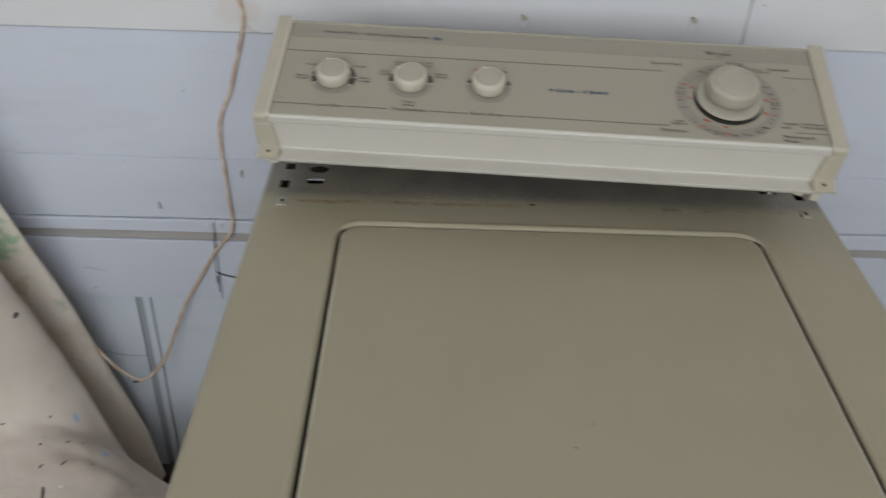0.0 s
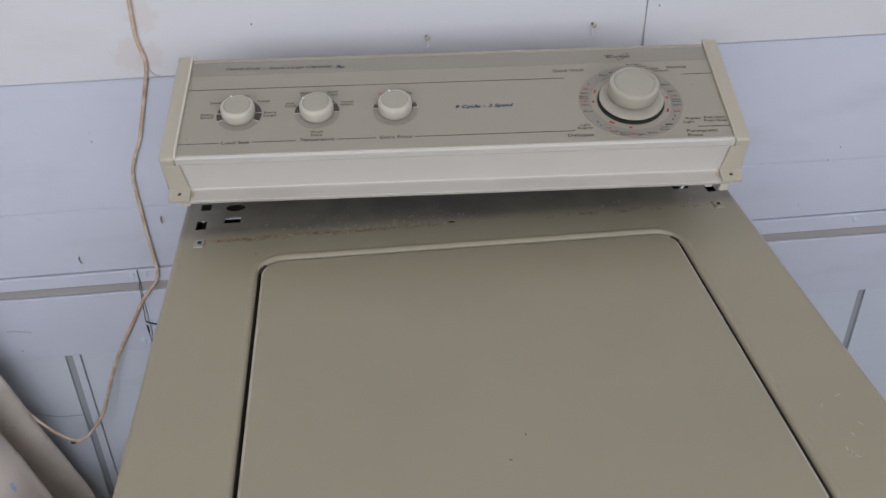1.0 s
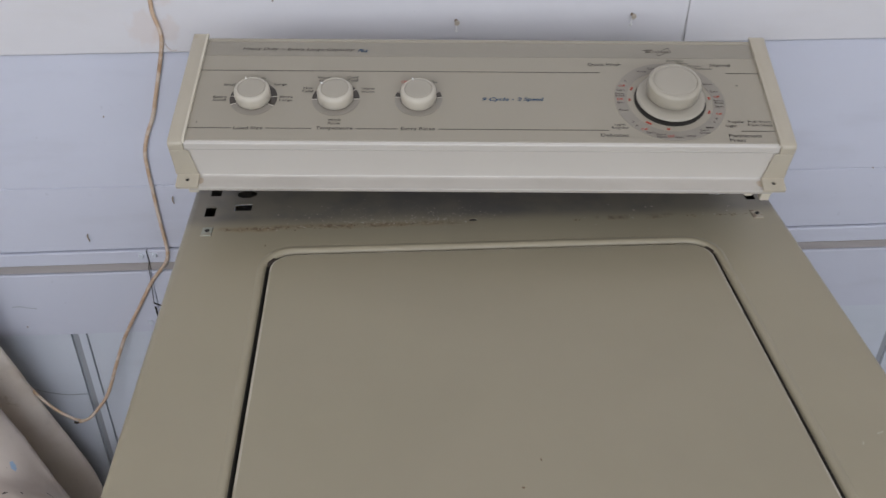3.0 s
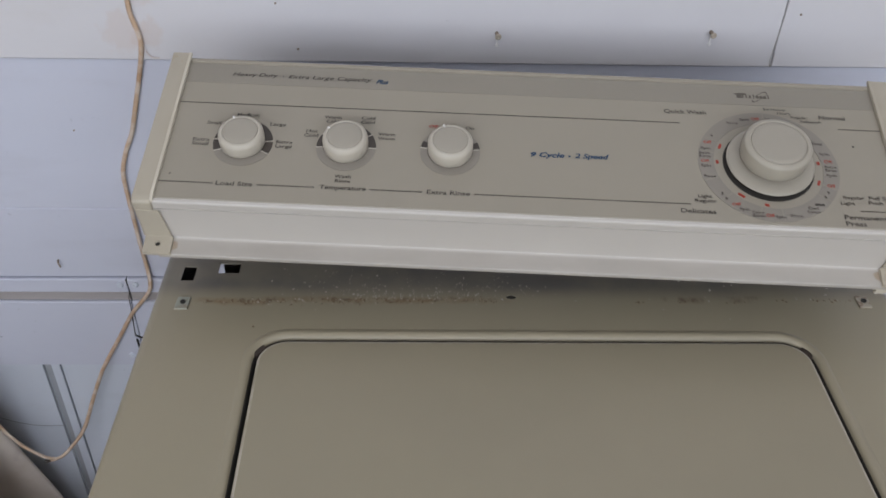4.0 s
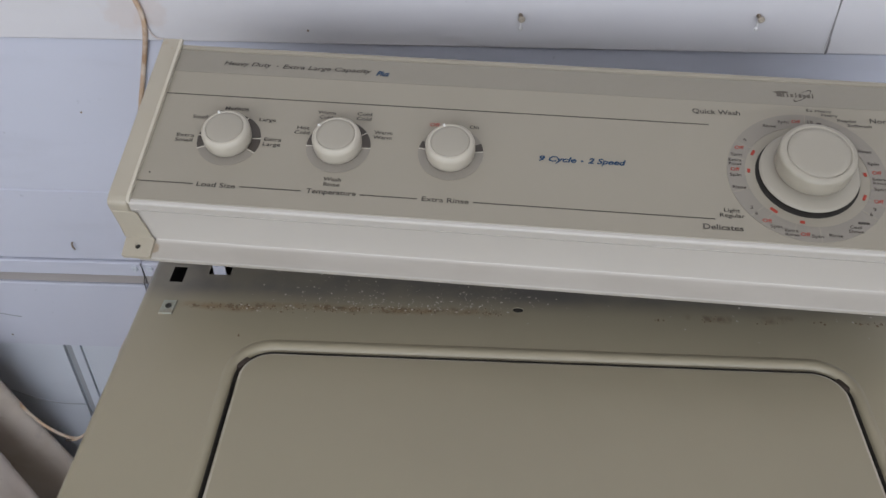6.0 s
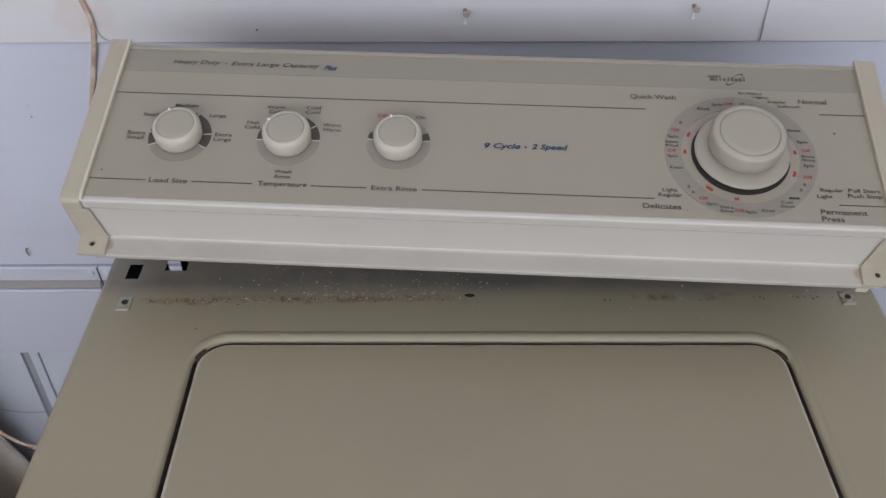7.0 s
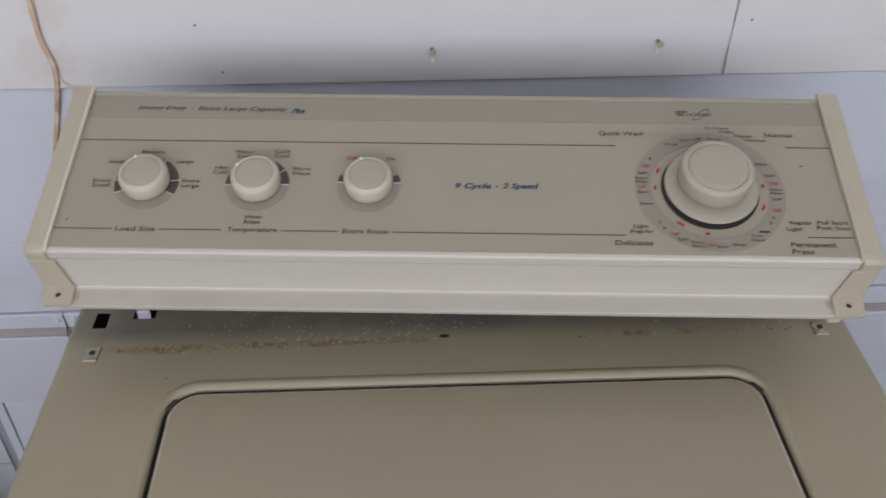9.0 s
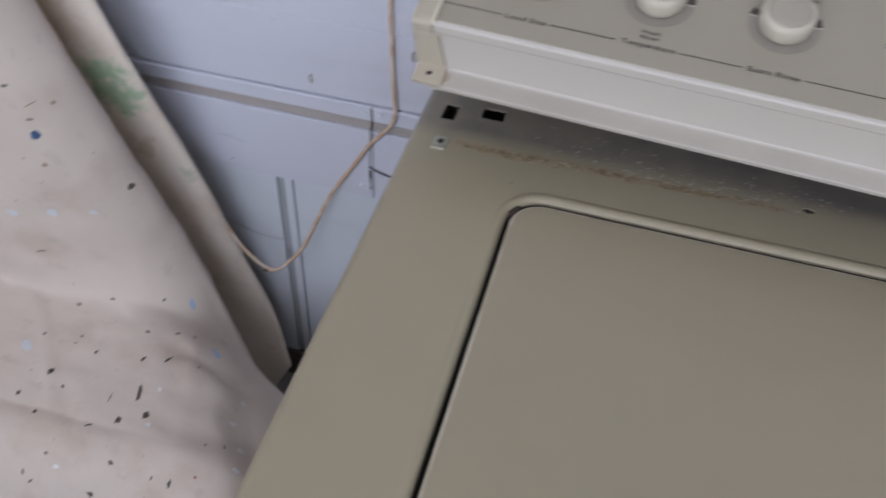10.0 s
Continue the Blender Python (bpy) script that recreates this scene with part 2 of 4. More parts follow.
for place, size in (((-0.885, 0.84, 0.77), 0.055), ((-0.80, 0.84, 0.58), 0.03), ((-0.745, 0.84, 0.42), 0.03)):
    m_canvas_back.tint(m_canvas_back.math("MULTIPLY", spot(m_canvas_back, *place, size, 0.06), 0.45), (0.42, 0.31, 0.19))
m_spot_dark = Mat("dried_dark_paint", (0.085, 0.07, 0.057), 0.6)
m_spot_blue = Mat("dried_pale_blue_paint", (0.33, 0.45, 0.60), 0.7)
m_spot_pale = Mat("faint_blue_paint_stain", (0.60, 0.62, 0.65), 0.85)
m_spot_navy = Mat("dried_navy_paint", (0.05, 0.10, 0.20), 0.5)
m_spot_brown = Mat("pale_brown_paint_stain", (0.30, 0.21, 0.14), 0.8)
m_spot_red = Mat("dried_red_paint", (0.30, 0.07, 0.05), 0.6)
m_spot_white = Mat("dried_white_paint", (0.72, 0.73, 0.76), 0.6)
m_concrete = Mat("worn_concrete", (0.36, 0.34, 0.32), 0.85)
m_concrete.tint(m_concrete.ramp(m_concrete.noise(3, 6), 0.35, 0.7, 0, 0.7), (0.25, 0.235, 0.22))
m_concrete.bump(m_concrete.noise(40, 6), 0.3, 0.003)
m_room = paint("dull_shed_paint", (0.46, 0.445, 0.43), (0.40, 0.38, 0.36))
m_scuff = Mat("pale_scuffed_enamel", (0.47, 0.42, 0.32), 0.5)
m_ceiling = paint("white_ceiling_paint", (0.86, 0.84, 0.82), (0.68, 0.65, 0.62))
m_earth = Mat("pale_gravel_yard", (0.34, 0.31, 0.27), 0.95)
m_earth.tint(m_earth.ramp(m_earth.noise(1.5, 6), 0.35, 0.7), (0.22, 0.22, 0.15))
m_earth.bump(m_earth.noise(30, 6), 0.5, 0.01)
m_crumb = Mat("pale_crumbs", (0.47, 0.425, 0.36), 0.8)
m_crumb_brown = Mat("brown_crumbs", (0.19, 0.133, 0.082), 0.9)


# ---- mesh helpers ----
def part(name, bm, material, parent, label="", smooth=False):
    """Links a bmesh as one mesh object under a thing or a part."""
    me = bpy.data.meshes.new(name)
    bm.to_mesh(me)
    bm.free()
    me.materials.append(material.m)
    if smooth:
        me.shade_smooth()
    ob = new(name, me)
    ob.parent = parent
    if label:
        ob["label"] = label
    return ob


def empty(name, m, label, category, group="", kind=""):
    ob = new(name)
    ob.matrix_world = m
    return tagged(ob, label, category, group, kind)


def box(x0, x1, y0, y1, z0, z1, bevel=0.0, segments=2, bm=None):
    own = bmesh.new()
    bmesh.ops.create_cube(own, size=1.0)
    for v in own.verts:
        v.co = Vector(((x0 + x1) / 2 + v.co.x * (x1 - x0), (y0 + y1) / 2 + v.co.y * (y1 - y0), (z0 + z1) / 2 + v.co.z * (z1 - z0)))
    if bevel:
        bmesh.ops.bevel(own, geom=own.edges[:], offset=bevel, segments=segments, profile=0.5, affect="EDGES")
    if bm is None:
        return own
    me = bpy.data.meshes.new("scratch")
    own.to_mesh(me)
    own.free()
    bm.from_mesh(me)
    bpy.data.meshes.remove(me)
    return bm


def join(bm, other, m=None):
    if m is not None:
        other.transform(m)
    me = bpy.data.meshes.new("scratch")
    other.to_mesh(me)
    other.free()
    bm.from_mesh(me)
    bpy.data.meshes.remove(me)
    return bm


def lathe(profile, steps=48, close_top=True):
    """Turns a (radius, height) profile round z."""
    bm = bmesh.new()
    rings = []
    for r, z in profile:
        if r < 1e-6:
            rings.append([bm.verts.new((0, 0, z))])
        else:
            rings.append([bm.verts.new((r * math.cos(2 * math.pi * k / steps), r * math.sin(2 * math.pi * k / steps), z)) for k in range(steps)])
    for a, b in zip(rings, rings[1:]):
        for k in range(steps):
            n = (k + 1) % steps
            if len(a) == 1 and len(b) == 1:
                continue
            if len(b) == 1:
                bm.faces.new((a[k], a[n], b[0]))
            elif len(a) == 1:
                bm.faces.new((a[0], b[n], b[k]))
            else:
                bm.faces.new((a[k], a[n], b[n], b[k]))
    return bm


def prism(outline, u0, u1, bevel=0.0, segments=2):
    """An outline in (y, z), pulled along x."""
    bm = bmesh.new()
    a = [bm.verts.new((u0, y, z)) for y, z in outline]
    b = [bm.verts.new((u1, y, z)) for y, z in outline]
    n = len(outline)
    bm.faces.new(a)
    bm.faces.new(b[::-1])
    for k in range(n):
        bm.faces.new((a[k], b[k], b[(k + 1) % n], a[(k + 1) % n]))
    bmesh.ops.recalc_face_normals(bm, faces=bm.faces[:])
    if bevel:
        bmesh.ops.bevel(bm, geom=bm.edges[:], offset=bevel, segments=segments, profile=0.5, affect="EDGES")
    return bm


def plate(outline, z0, z1, bevel=0.0):
    """An outline in (x, y), pulled along z."""
    bm = bmesh.new()
    a = [bm.verts.new((x, y, z0)) for x, y in outline]
    b = [bm.verts.new((x, y, z1)) for x, y in outline]
    n = len(outline)
    bm.faces.new(a)
    bm.faces.new(b)
    for k in range(n):
        bm.faces.new((a[k], a[(k + 1) % n], b[(k + 1) % n], b[k]))
    bmesh.ops.recalc_face_normals(bm, faces=bm.faces[:])
    if bevel:
        top = [e for e in bm.edges if all(abs(v.co.z - z1) < 1e-6 for v in e.verts)]
        bmesh.ops.bevel(bm, geom=top, offset=bevel, segments=2, profile=0.5, affect="EDGES")
    return bm


def sector(r0, r1, a0, a1, z0=0.0003, z1=0.0006, steps=None):
    """A flat piece of a ring between two angles, in degrees."""
    n = steps or max(2, int(abs(a1 - a0) / 5))
    arc = [radians(a0 + (a1 - a0) * k / n) for k in range(n + 1)]
    if abs(a1 - a0) >= 360:
        bm = bmesh.new()
        rows = [[bm.verts.new((r * math.cos(a), r * math.sin(a), z)) for a in arc[:-1]] for r, z in ((r0, z0), (r0, z1), (r1, z1), (r1, z0))]
        for p, q in zip(rows, rows[1:]):
            for k in range(n):
                bm.faces.new((p[k], q[k], q[(k + 1) % n], p[(k + 1) % n]))
        bmesh.ops.recalc_face_normals(bm, faces=bm.faces[:])
        return bm
    bm = bmesh.new()
    rows = [[bm.verts.new((r * math.cos(a), r * math.sin(a), z)) for a in arc] for r, z in ((r0, z0), (r0, z1), (r1, z1), (r1, z0))]
    for p, q in zip(rows, rows[1:]):
        for k in range(n):
            bm.faces.new((p[k], q[k], q[k + 1], p[k + 1]))
    for k in (0, n):
        bm.faces.new([row[k] for row in rows])
    bmesh.ops.recalc_face_normals(bm, faces=bm.faces[:])
    return bm


def smooth_path(points, per=10):
    """A Catmull-Rom line through the points."""
    pts = [Vector(p) for p in points]
    pts = [pts[0] * 2 - pts[1], *pts, pts[-1] * 2 - pts[-2]]
    out = []
    for k in range(1, len(pts) - 2):
        p0, p1, p2, p3 = pts[k - 1 : k + 3]
        for j in range(per):
            t = j / per
            out.append(0.5 * (2 * p1 + (p2 - p0) * t + (2 * p0 - 5 * p1 + 4 * p2 - p3) * t * t + (3 * p1 - p0 - 3 * p2 + p3) * t**3))
    return [*out, pts[-2]]


def tube(points, radius, sides=10, per=10, flat=1.0):
    path = smooth_path(points, per)
    bm = bmesh.new()
    rings = []
    for k, p in enumerate(path):
        d = (path[min(k + 1, len(path) - 1)] - path[max(k - 1, 0)]).normalized()
        side = d.cross(Vector((0, -1, 0.02))).normalized()
        out = side.cross(d).normalized()
        rings.append([bm.verts.new(p + radius * (flat * math.cos(2 * math.pi * j / sides) * side + math.sin(2 * math.pi * j / sides) * out)) for j in range(sides)])
    for a, b in zip(rings, rings[1:]):
        for j in range(sides):
            bm.faces.new((a[j], a[(j + 1) % sides], b[(j + 1) % sides], b[j]))
    bm.faces.new(rings[0])
    bm.faces.new(rings[-1])
    bmesh.ops.recalc_face_normals(bm, faces=bm.faces[:])
    return bm


def rounded(x0, x1, y0, y1, r, steps=8):
    """A rounded rectangle's outline, counter-clockwise."""
    out = []
    for cx, cy, a in ((x1 - r, y1 - r, 0), (x0 + r, y1 - r, 90), (x0 + r, y0 + r, 180), (x1 - r, y0 + r, 270)):
        out += [(cx + r * math.cos(radians(a + 90 * k / steps)), cy + r * math.sin(radians(a + 90 * k / steps))) for k in range(steps + 1)]
    return out


def sheet_with_holes(outer, holes, z, thick):
    """A flat sheet in x and y with openings cut right through it, with walls round the openings."""
    from mathutils.geometry import delaunay_2d_cdt

    verts, edges = [], []
    for loop in (outer, *holes):
        k = len(verts)
        verts += [Vector(p) for p in loop]
        edges += [(k + j, k + (j + 1) % len(loop)) for j in range(len(loop))]
    vs, _, faces, *_ = delaunay_2d_cdt(verts, edges, [], 1, 1e-6)

    def inside(p, loop):
        hit = False
        for (xa, ya), (xb, yb) in zip(loop, loop[1:] + loop[:1]):
            if (ya > p.y) != (yb > p.y) and p.x < (xb - xa) * (p.y - ya) / (yb - ya) + xa:
                hit = not hit
        return hit

    bm = bmesh.new()
    bv = [bm.verts.new((v.x, v.y, z)) for v in vs]
    for f in faces:
        c = sum((vs[k] for k in f), Vector((0, 0))) / len(f)
        if inside(c, outer) and not any(inside(c, h) for h in holes):
            bm.faces.new([bv[k] for k in f])
    bmesh.ops.recalc_face_normals(bm, faces=bm.faces[:])
    if bm.faces[0].normal.z < 0:
        bmesh.ops.reverse_faces(bm, faces=bm.faces[:])
    return bm


def loop_wall(bm, loops):
    """Joins outlines of the same length, each at its height, into a bent edge."""
    rings = [[bm.verts.new((x, y, z)) for x, y in outline] for outline, z in loops]
    for a, b in zip(rings, rings[1:]):
        for k in range(len(a)):
            f = bm.faces.new((a[k], a[(k + 1) % len(a)], b[(k + 1) % len(b)], b[k]))
            f.smooth = True
    return bm


def words(text, width=None, cap=0.004, shear=0.0, lines=1.0, left=False, bold=0.013):
    """Text as a thin mesh, centred on the origin, in x and y. cap: the height of a capital; width: the widest line."""
    cu = bpy.data.curves.new("words", "FONT")
    cu.body, cu.align_x, cu.shear, cu.space_line = text, "LEFT" if left else "CENTER", shear, lines
    cu.size, cu.resolution_u, cu.extrude, cu.offset = 1.0, 3, 0.0, bold
    ob = bpy.data.objects.new("words", cu)
    scene.collection.objects.link(ob)
    dg = bpy.context.evaluated_depsgraph_get()
    me = bpy.data.meshes.new_from_object(ob.evaluated_get(dg))
    bpy.data.objects.remove(ob)
    bpy.data.curves.remove(cu)
    bm = bmesh.new()
    bm.from_mesh(me)
    bpy.data.meshes.remove(me)
    xs, ys = [v.co.x for v in bm.verts], [v.co.y for v in bm.verts]
    k = cap / 0.67
    kx = width / (max(xs) - min(xs)) if width else k * 1.12
    cx, cy = (max(xs) + min(xs)) / 2, (max(ys) + min(ys)) / 2
    for v in bm.verts:
        v.co = Vector(((v.co.x - cx) * kx, (v.co.y - cy) * k, 0))
    return bm


# ---- the room ----
Y_WALL = 0.9275


def structure(name, bm, material, label, smooth=False):
    ob = part(name, bm, material, None, "", smooth)
    return tagged(ob, label, name.split("_")[0], "", "structure")


Y_SOUTH, TOP = -2.0, 2.8
structure("floor", box(-3.2, 2.2, Y_SOUTH, 1.0, -0.12, 0.0), m_concrete, "worn grey concrete floor under the washing machine")
structure("ceiling", box(-3.2, 2.2, Y_SOUTH, 1.0, TOP, TOP + 0.1), m_ceiling, "white painted ceiling above the washing machine")
structure("wall_west", box(-3.3, -3.2, Y_SOUTH, 1.0, 0.0, TOP + 0.1), m_room, "dull grey-white side wall")
structure("wall_east", box(2.2, 2.3, Y_SOUTH, 1.0, 0.0, TOP + 0.1), m_room, "dull grey-white side wall")
OX0, OX1 = -2.65, 1.95
south = box(-3.3, OX0, Y_SOUTH - 0.1, Y_SOUTH, 0.0, TOP + 0.1)
box(OX1, 2.3, Y_SOUTH - 0.1, Y_SOUTH, 0.0, TOP + 0.1, bm=south)
box(OX0, OX1, Y_SOUTH - 0.1, Y_SOUTH, 2.75, TOP + 0.1, bm=south)
box(OX0, OX1, Y_SOUTH - 0.1, Y_SOUTH, 0.0, 0.75, bm=south)
structure("wall_south", south, m_room, "dull grey-white wall round a wide high opening")
structure("ground", box(-120, 120, -120, 120, -0.40, -0.13), m_earth, "pale gravel yard outside the wide opening")

wall = structure("wall_north", box(-3.3, 2.3, Y_WALL + 0.022, Y_WALL + 0.14, 0.0, 3.4), m_groove, "white painted wall of horizontal boards with nails and seams")


def board(name, x0, x1, low0, low1, high0, high1, y, material, thick=0.02, label=""):
    """A wall board whose lower and upper edges run from x0 to x1 at a slight slope."""
    bm = bmesh.new()
    n = 24
    rows = []
    for y_at, inset in ((y + thick, 0.0), (y + 0.002, 0.0), (y, 0.0016)):
        row = []
        for k in range(n + 1):
            f = k / n
            x = x0 + (x1 - x0) * f + (inset * 0.2 if k == 0 else -inset * 0.2 if k == n else 0)
            wob = 0.0007 * noise.noise((x * 9, low0 * 7, y * 3))
            row.append((bm.verts.new((x, y_at, low0 + (low1 - low0) * f + inset + wob)), bm.verts.new((x, y_at, high0 + (high1 - high0) * f - inset + wob))))
        rows.append(row)
    for a, b in zip(rows, rows[1:]):
        for k in range(n):
            bm.faces.new((a[k][0], a[k + 1][0], b[k + 1][0], b[k][0]))
            bm.faces.new((a[k][1], b[k][1], b[k + 1][1], a[k + 1][1]))
        for k in (0, n):
            bm.faces.new((a[k][0], b[k][0], b[k][1], a[k][1]))
    for k in range(n):
        bm.faces.new((rows[-1][k][0], rows[-1][k + 1][0], rows[-1][k + 1][1], rows[-1][k][1]))
    bmesh.ops.recalc_face_normals(bm, faces=bm.faces[:])
    return part(name, bm, material, wall, label)


def seam_a(x):
    return 0.9965 + 0.0040 * x


def seam_b(x):
    return 0.7862 + 0.0020 * x


def seam_c(x):
    return 0.6758 + 0.0085 * x


def strip_top(x):
    return 0.6497 + 0.0045 * x


def board_foot(x):
    return 0.5122 + 0.0060 * x


XL, XR, XS = -3.2, 2.2, 0.3008
GAP = 0.0012
board("board", XL, XS - 0.0008, seam_a(XL) + GAP, seam_a(XS) + GAP, 1.75, 1.75, Y_WALL - 0.007, m_wall_up, 0.03)
board("board", XS + 0.0003, XR, seam_a(XS) + GAP, seam_a(XR) + GAP, 1.75, 1.75, Y_WALL - 0.006, m_wall_up, 0.03)
board("board", XL, XR, 1.752, 1.752, 3.3, 3.3, Y_WALL - 0.004, m_wall_up, 0.03)
board("board", XL, XR, seam_b(XL) + 0.0004, seam_b(XR) + 0.0004, seam_a(XL), seam_a(XR), Y_WALL - 0.0005, m_wall)
board("board", XL, XR, seam_c(XL) + GAP, seam_c(XR) + GAP, seam_b(XL), seam_b(XR), Y_WALL, m_wall)
XJ = -0.4905
for x0, x1 in ((XL, XJ - 0.0006), (XJ + 0.0006, XR)):
    board("board", x0, x1, strip_top(x0) + 0.0004, strip_top(x1) + 0.0004, seam_c(x0), seam_c(x1), Y_WALL - 0.004, m_wall, 0.025)
    board("board", x0, x1, board_foot(x0), board_foot(x1), strip_top(x0) - 0.0164, strip_top(x1) - 0.0164, Y_WALL - 0.004, m_wall, 0.025)
    board("trim_strip", x0, x1, strip_top(x0) - 0.0160, strip_top(x1) - 0.0160, strip_top(x0), strip_top(x1), Y_WALL - 0.0010, m_bandwood, 0.02, "bare taupe strip between two boards")
# the low panels, with upright channels between them
for x0, x1 in ((XL, -0.6460), (-0.6340, -0.6212), (-0.6186, 0.7600), (0.7730, XR)):
    board("panel", x0, x1, 0.075, 0.075, board_foot(x0) - 0.001, board_foot(x1) - 0.001, Y_WALL + 0.006, m_wall_low, 0.015)


for x0, x1 in ((-0.6459, -0.6341), (-0.6211, -0.6187), (0.7601, 0.7729)):
    board("channel", x0, x1, 0.075, 0.075, board_foot(x0) - 0.001, board_foot(x1) - 0.001, Y_WALL + 0.0105, m_groove, 0.010)
structure("baseboard", box(XL, XR, Y_WALL + 0.003, Y_WALL + 0.0215, 0.0, 0.074, 0.002, 1), m_foot, "dark board added where the foot of the wall lies in deep shade")

# ---- screws, nails and the crack in the wall ----
def screw(x, z, length, r, label, y=None):
    e = empty("screw", pose(x, (Y_WALL - 0.007 if y is None else y), z, 90 + 4, 0, 7), label, "screw", "screws in the wall")
    part("shank", lathe([(0, -0.004), (r * 0.5, -0.004), (r * 0.45, 0.0), (r * 0.62, 0.001), (r * 0.45, 0.002), (r * 0.62, 0.003), (r * 0.45, 0.004), (r * 0.5, length)], 14), m_rust, e, smooth=True)
    part("head", lathe([(r * 0.5, length - 0.0016), (r, length - 0.0008), (r * 0.97, length), (r * 0.55, length + 0.0008), (r * 0.4, length), (0, length - 0.0004)], 18), m_screw, e, smooth=True)
    return e


for x, z in ((-0.0161, 1.0360), (0.2227, 1.0415)):
    screw(x, z, 0.010, 0.0036, "bare screw sticking out of the white wall above a paint drip")
    drip = empty("paint_drip", pose(x + 0.001, Y_WALL - 0.0072, z - 0.001, 0, 0, 0), "dried white paint drip below a wall screw", "paint drip", "paint drips on the wall")
    bm = bmesh.new()
    join(bm, lathe([(0, 0.0022), (0.0016, 0.0012), (0.0022, 0), (0.0016, -0.0012), (0, -0.0018)], 12), Matrix.Translation((0, 0, -0.014)) @ Matrix.Diagonal((1, 0.6, 1.3, 1)))
    join(bm, lathe([(0.0006, 0.0), (0.0009, -0.006), (0.0012, -0.0135)], 10), Matrix.Diagonal((1, 0.6, 1, 1)))
    part("drip", bm, m_drip, drip, smooth=True)
for x, z, y in ((0.7090, 0.6720, Y_WALL - 0.004), (-0.5000, 0.6628, Y_WALL - 0.004), (-0.4798, 0.6635, Y_WALL - 0.004), (-0.5075, 0.5300, Y_WALL - 0.004), (-0.4985, 0.5265, Y_WALL - 0.004)):
    e = empty("rivet", pose(x, y, z, 90), "white painted rivet head in a wall board", "rivet", "rivets in the wall boards")
    part("head", lathe([(0.0046, 0), (0.0045, 0.0015), (0.0034, 0.0027), (0.0018, 0.0030), (0.0013, 0.0022), (0, 0.0020)], 20), m_wall_low, e, smooth=True)
for x, z in ((-0.2572, 1.0658), (-0.2366, 1.0126), (0.319, 1.063), (-0.510, 0.900), (0.651, 0.811), (0.635, 0.788), (-0.706, 0.528)):
    up = z > seam_a(x)
    y = Y_WALL - 0.007 if up else Y_WALL if z > 0.672 else Y_WALL - 0.004
    e = empty("nail", pose(x, y, z, 90), "small rusty nail head in the wall", "nail", "nails in the wall")
    part("head", lathe([(0.0012, -0.0005), (0.0013, 0.0006), (0.0008, 0.0010), (0, 0.0010)], 12), m_rust, e, smooth=True)
hook = empty("bent_nail", pose(-0.5738, Y_WALL, 0.699, 0, 0, 0), "bent rusty nail hanging from the wall", "nail")
part("shank", tube([(0, 0.004, 0.003), (0, -0.003, 0.003), (0.0006, -0.005, 0.001), (0.0016, -0.005, -0.003), (0.0018, -0.004, -0.006)], 0.0011, 8, 6), m_rust, hook, smooth=True)
for x, z in ((-0.4355, 0.760),):
    hook2 = empty("bent_nail", pose(x, Y_WALL, z + 0.004), "bent rusty nail hanging from the wall", "nail")
    part("shank", tube([(0, 0.004, 0.002), (0, -0.003, 0.002), (0, -0.005, -0.002), (0.001, -0.005, -0.007)], 0.0011, 8, 6), m_rust, hook2, smooth=True)
# the crooked crack at the board joint, and a dark sliver lying across it
crack = empty("board_crack", pose(0, Y_WALL - 0.0046, 0), "dark crooked crack at the joint of two boards", "crack")
part("crack", tube([(-0.491, 0, 0.672), (-0.4892, 0, 0.653), (-0.4925, 0, 0.64), (-0.4928, 0, 0.625), (-0.4942, 0, 0.603), (-0.4962, 0, 0.57)], 0.0006, 6, 6), m_dark, crack)
part("split", tube([(-0.4962, -0.0002, 0.57), (-0.489, -0.001, 0.5665), (-0.478, -0.0012, 0.563), (-0.464, -0.0004, 0.559)], 0.0013, 6, 5), m_dark, crack)
part("chip", tube([(-0.4953, 0, 0.562), (-0.4948, -0.0004, 0.555), (-0.4948, 0, 0.547)], 0.0016, 6, 5), m_dark, crack)
part("crack", tube([(-0.4948, 0, 0.547), (-0.4946, 0, 0.538), (-0.4935, 0, 0.528)], 0.0008, 6, 5), m_dark, crack)
scratch = empty("paint_scratch", pose(0, Y_WALL - 0.0043, 0), "thin grey scratch in the white paint", "scratch")
part("scratch", tube([(-0.72, 0, 0.569), (-0.708, 0, 0.57), (-0.695, 0, 0.567), (-0.682, 0, 0.565)], 0.0005, 6, 5), m_groove, scratch)
curl = empty("seam_thread", pose(0, Y_WALL - 0.0085, 0), "loose grey thread hanging in the board seam", "thread")
part("thread", tube([(0.3008, 0.001, 1.144), (0.3013, 0, 1.094), (0.3003, 0, 1.054), (0.2978, -0.001, 1.02), (0.2968, -0.002, 1.007), (0.2988, -0.002, 1.0015), (0.3005, -0.001, 1.005), (0.3008, 0, 1.018)], 0.0004, 6, 8), m_thread, curl)

# ---- the cable on the wall ----
cable = empty("cable", pose(0, 0, 0), "thin tan two-core cable hanging loosely down the wall", "cable")
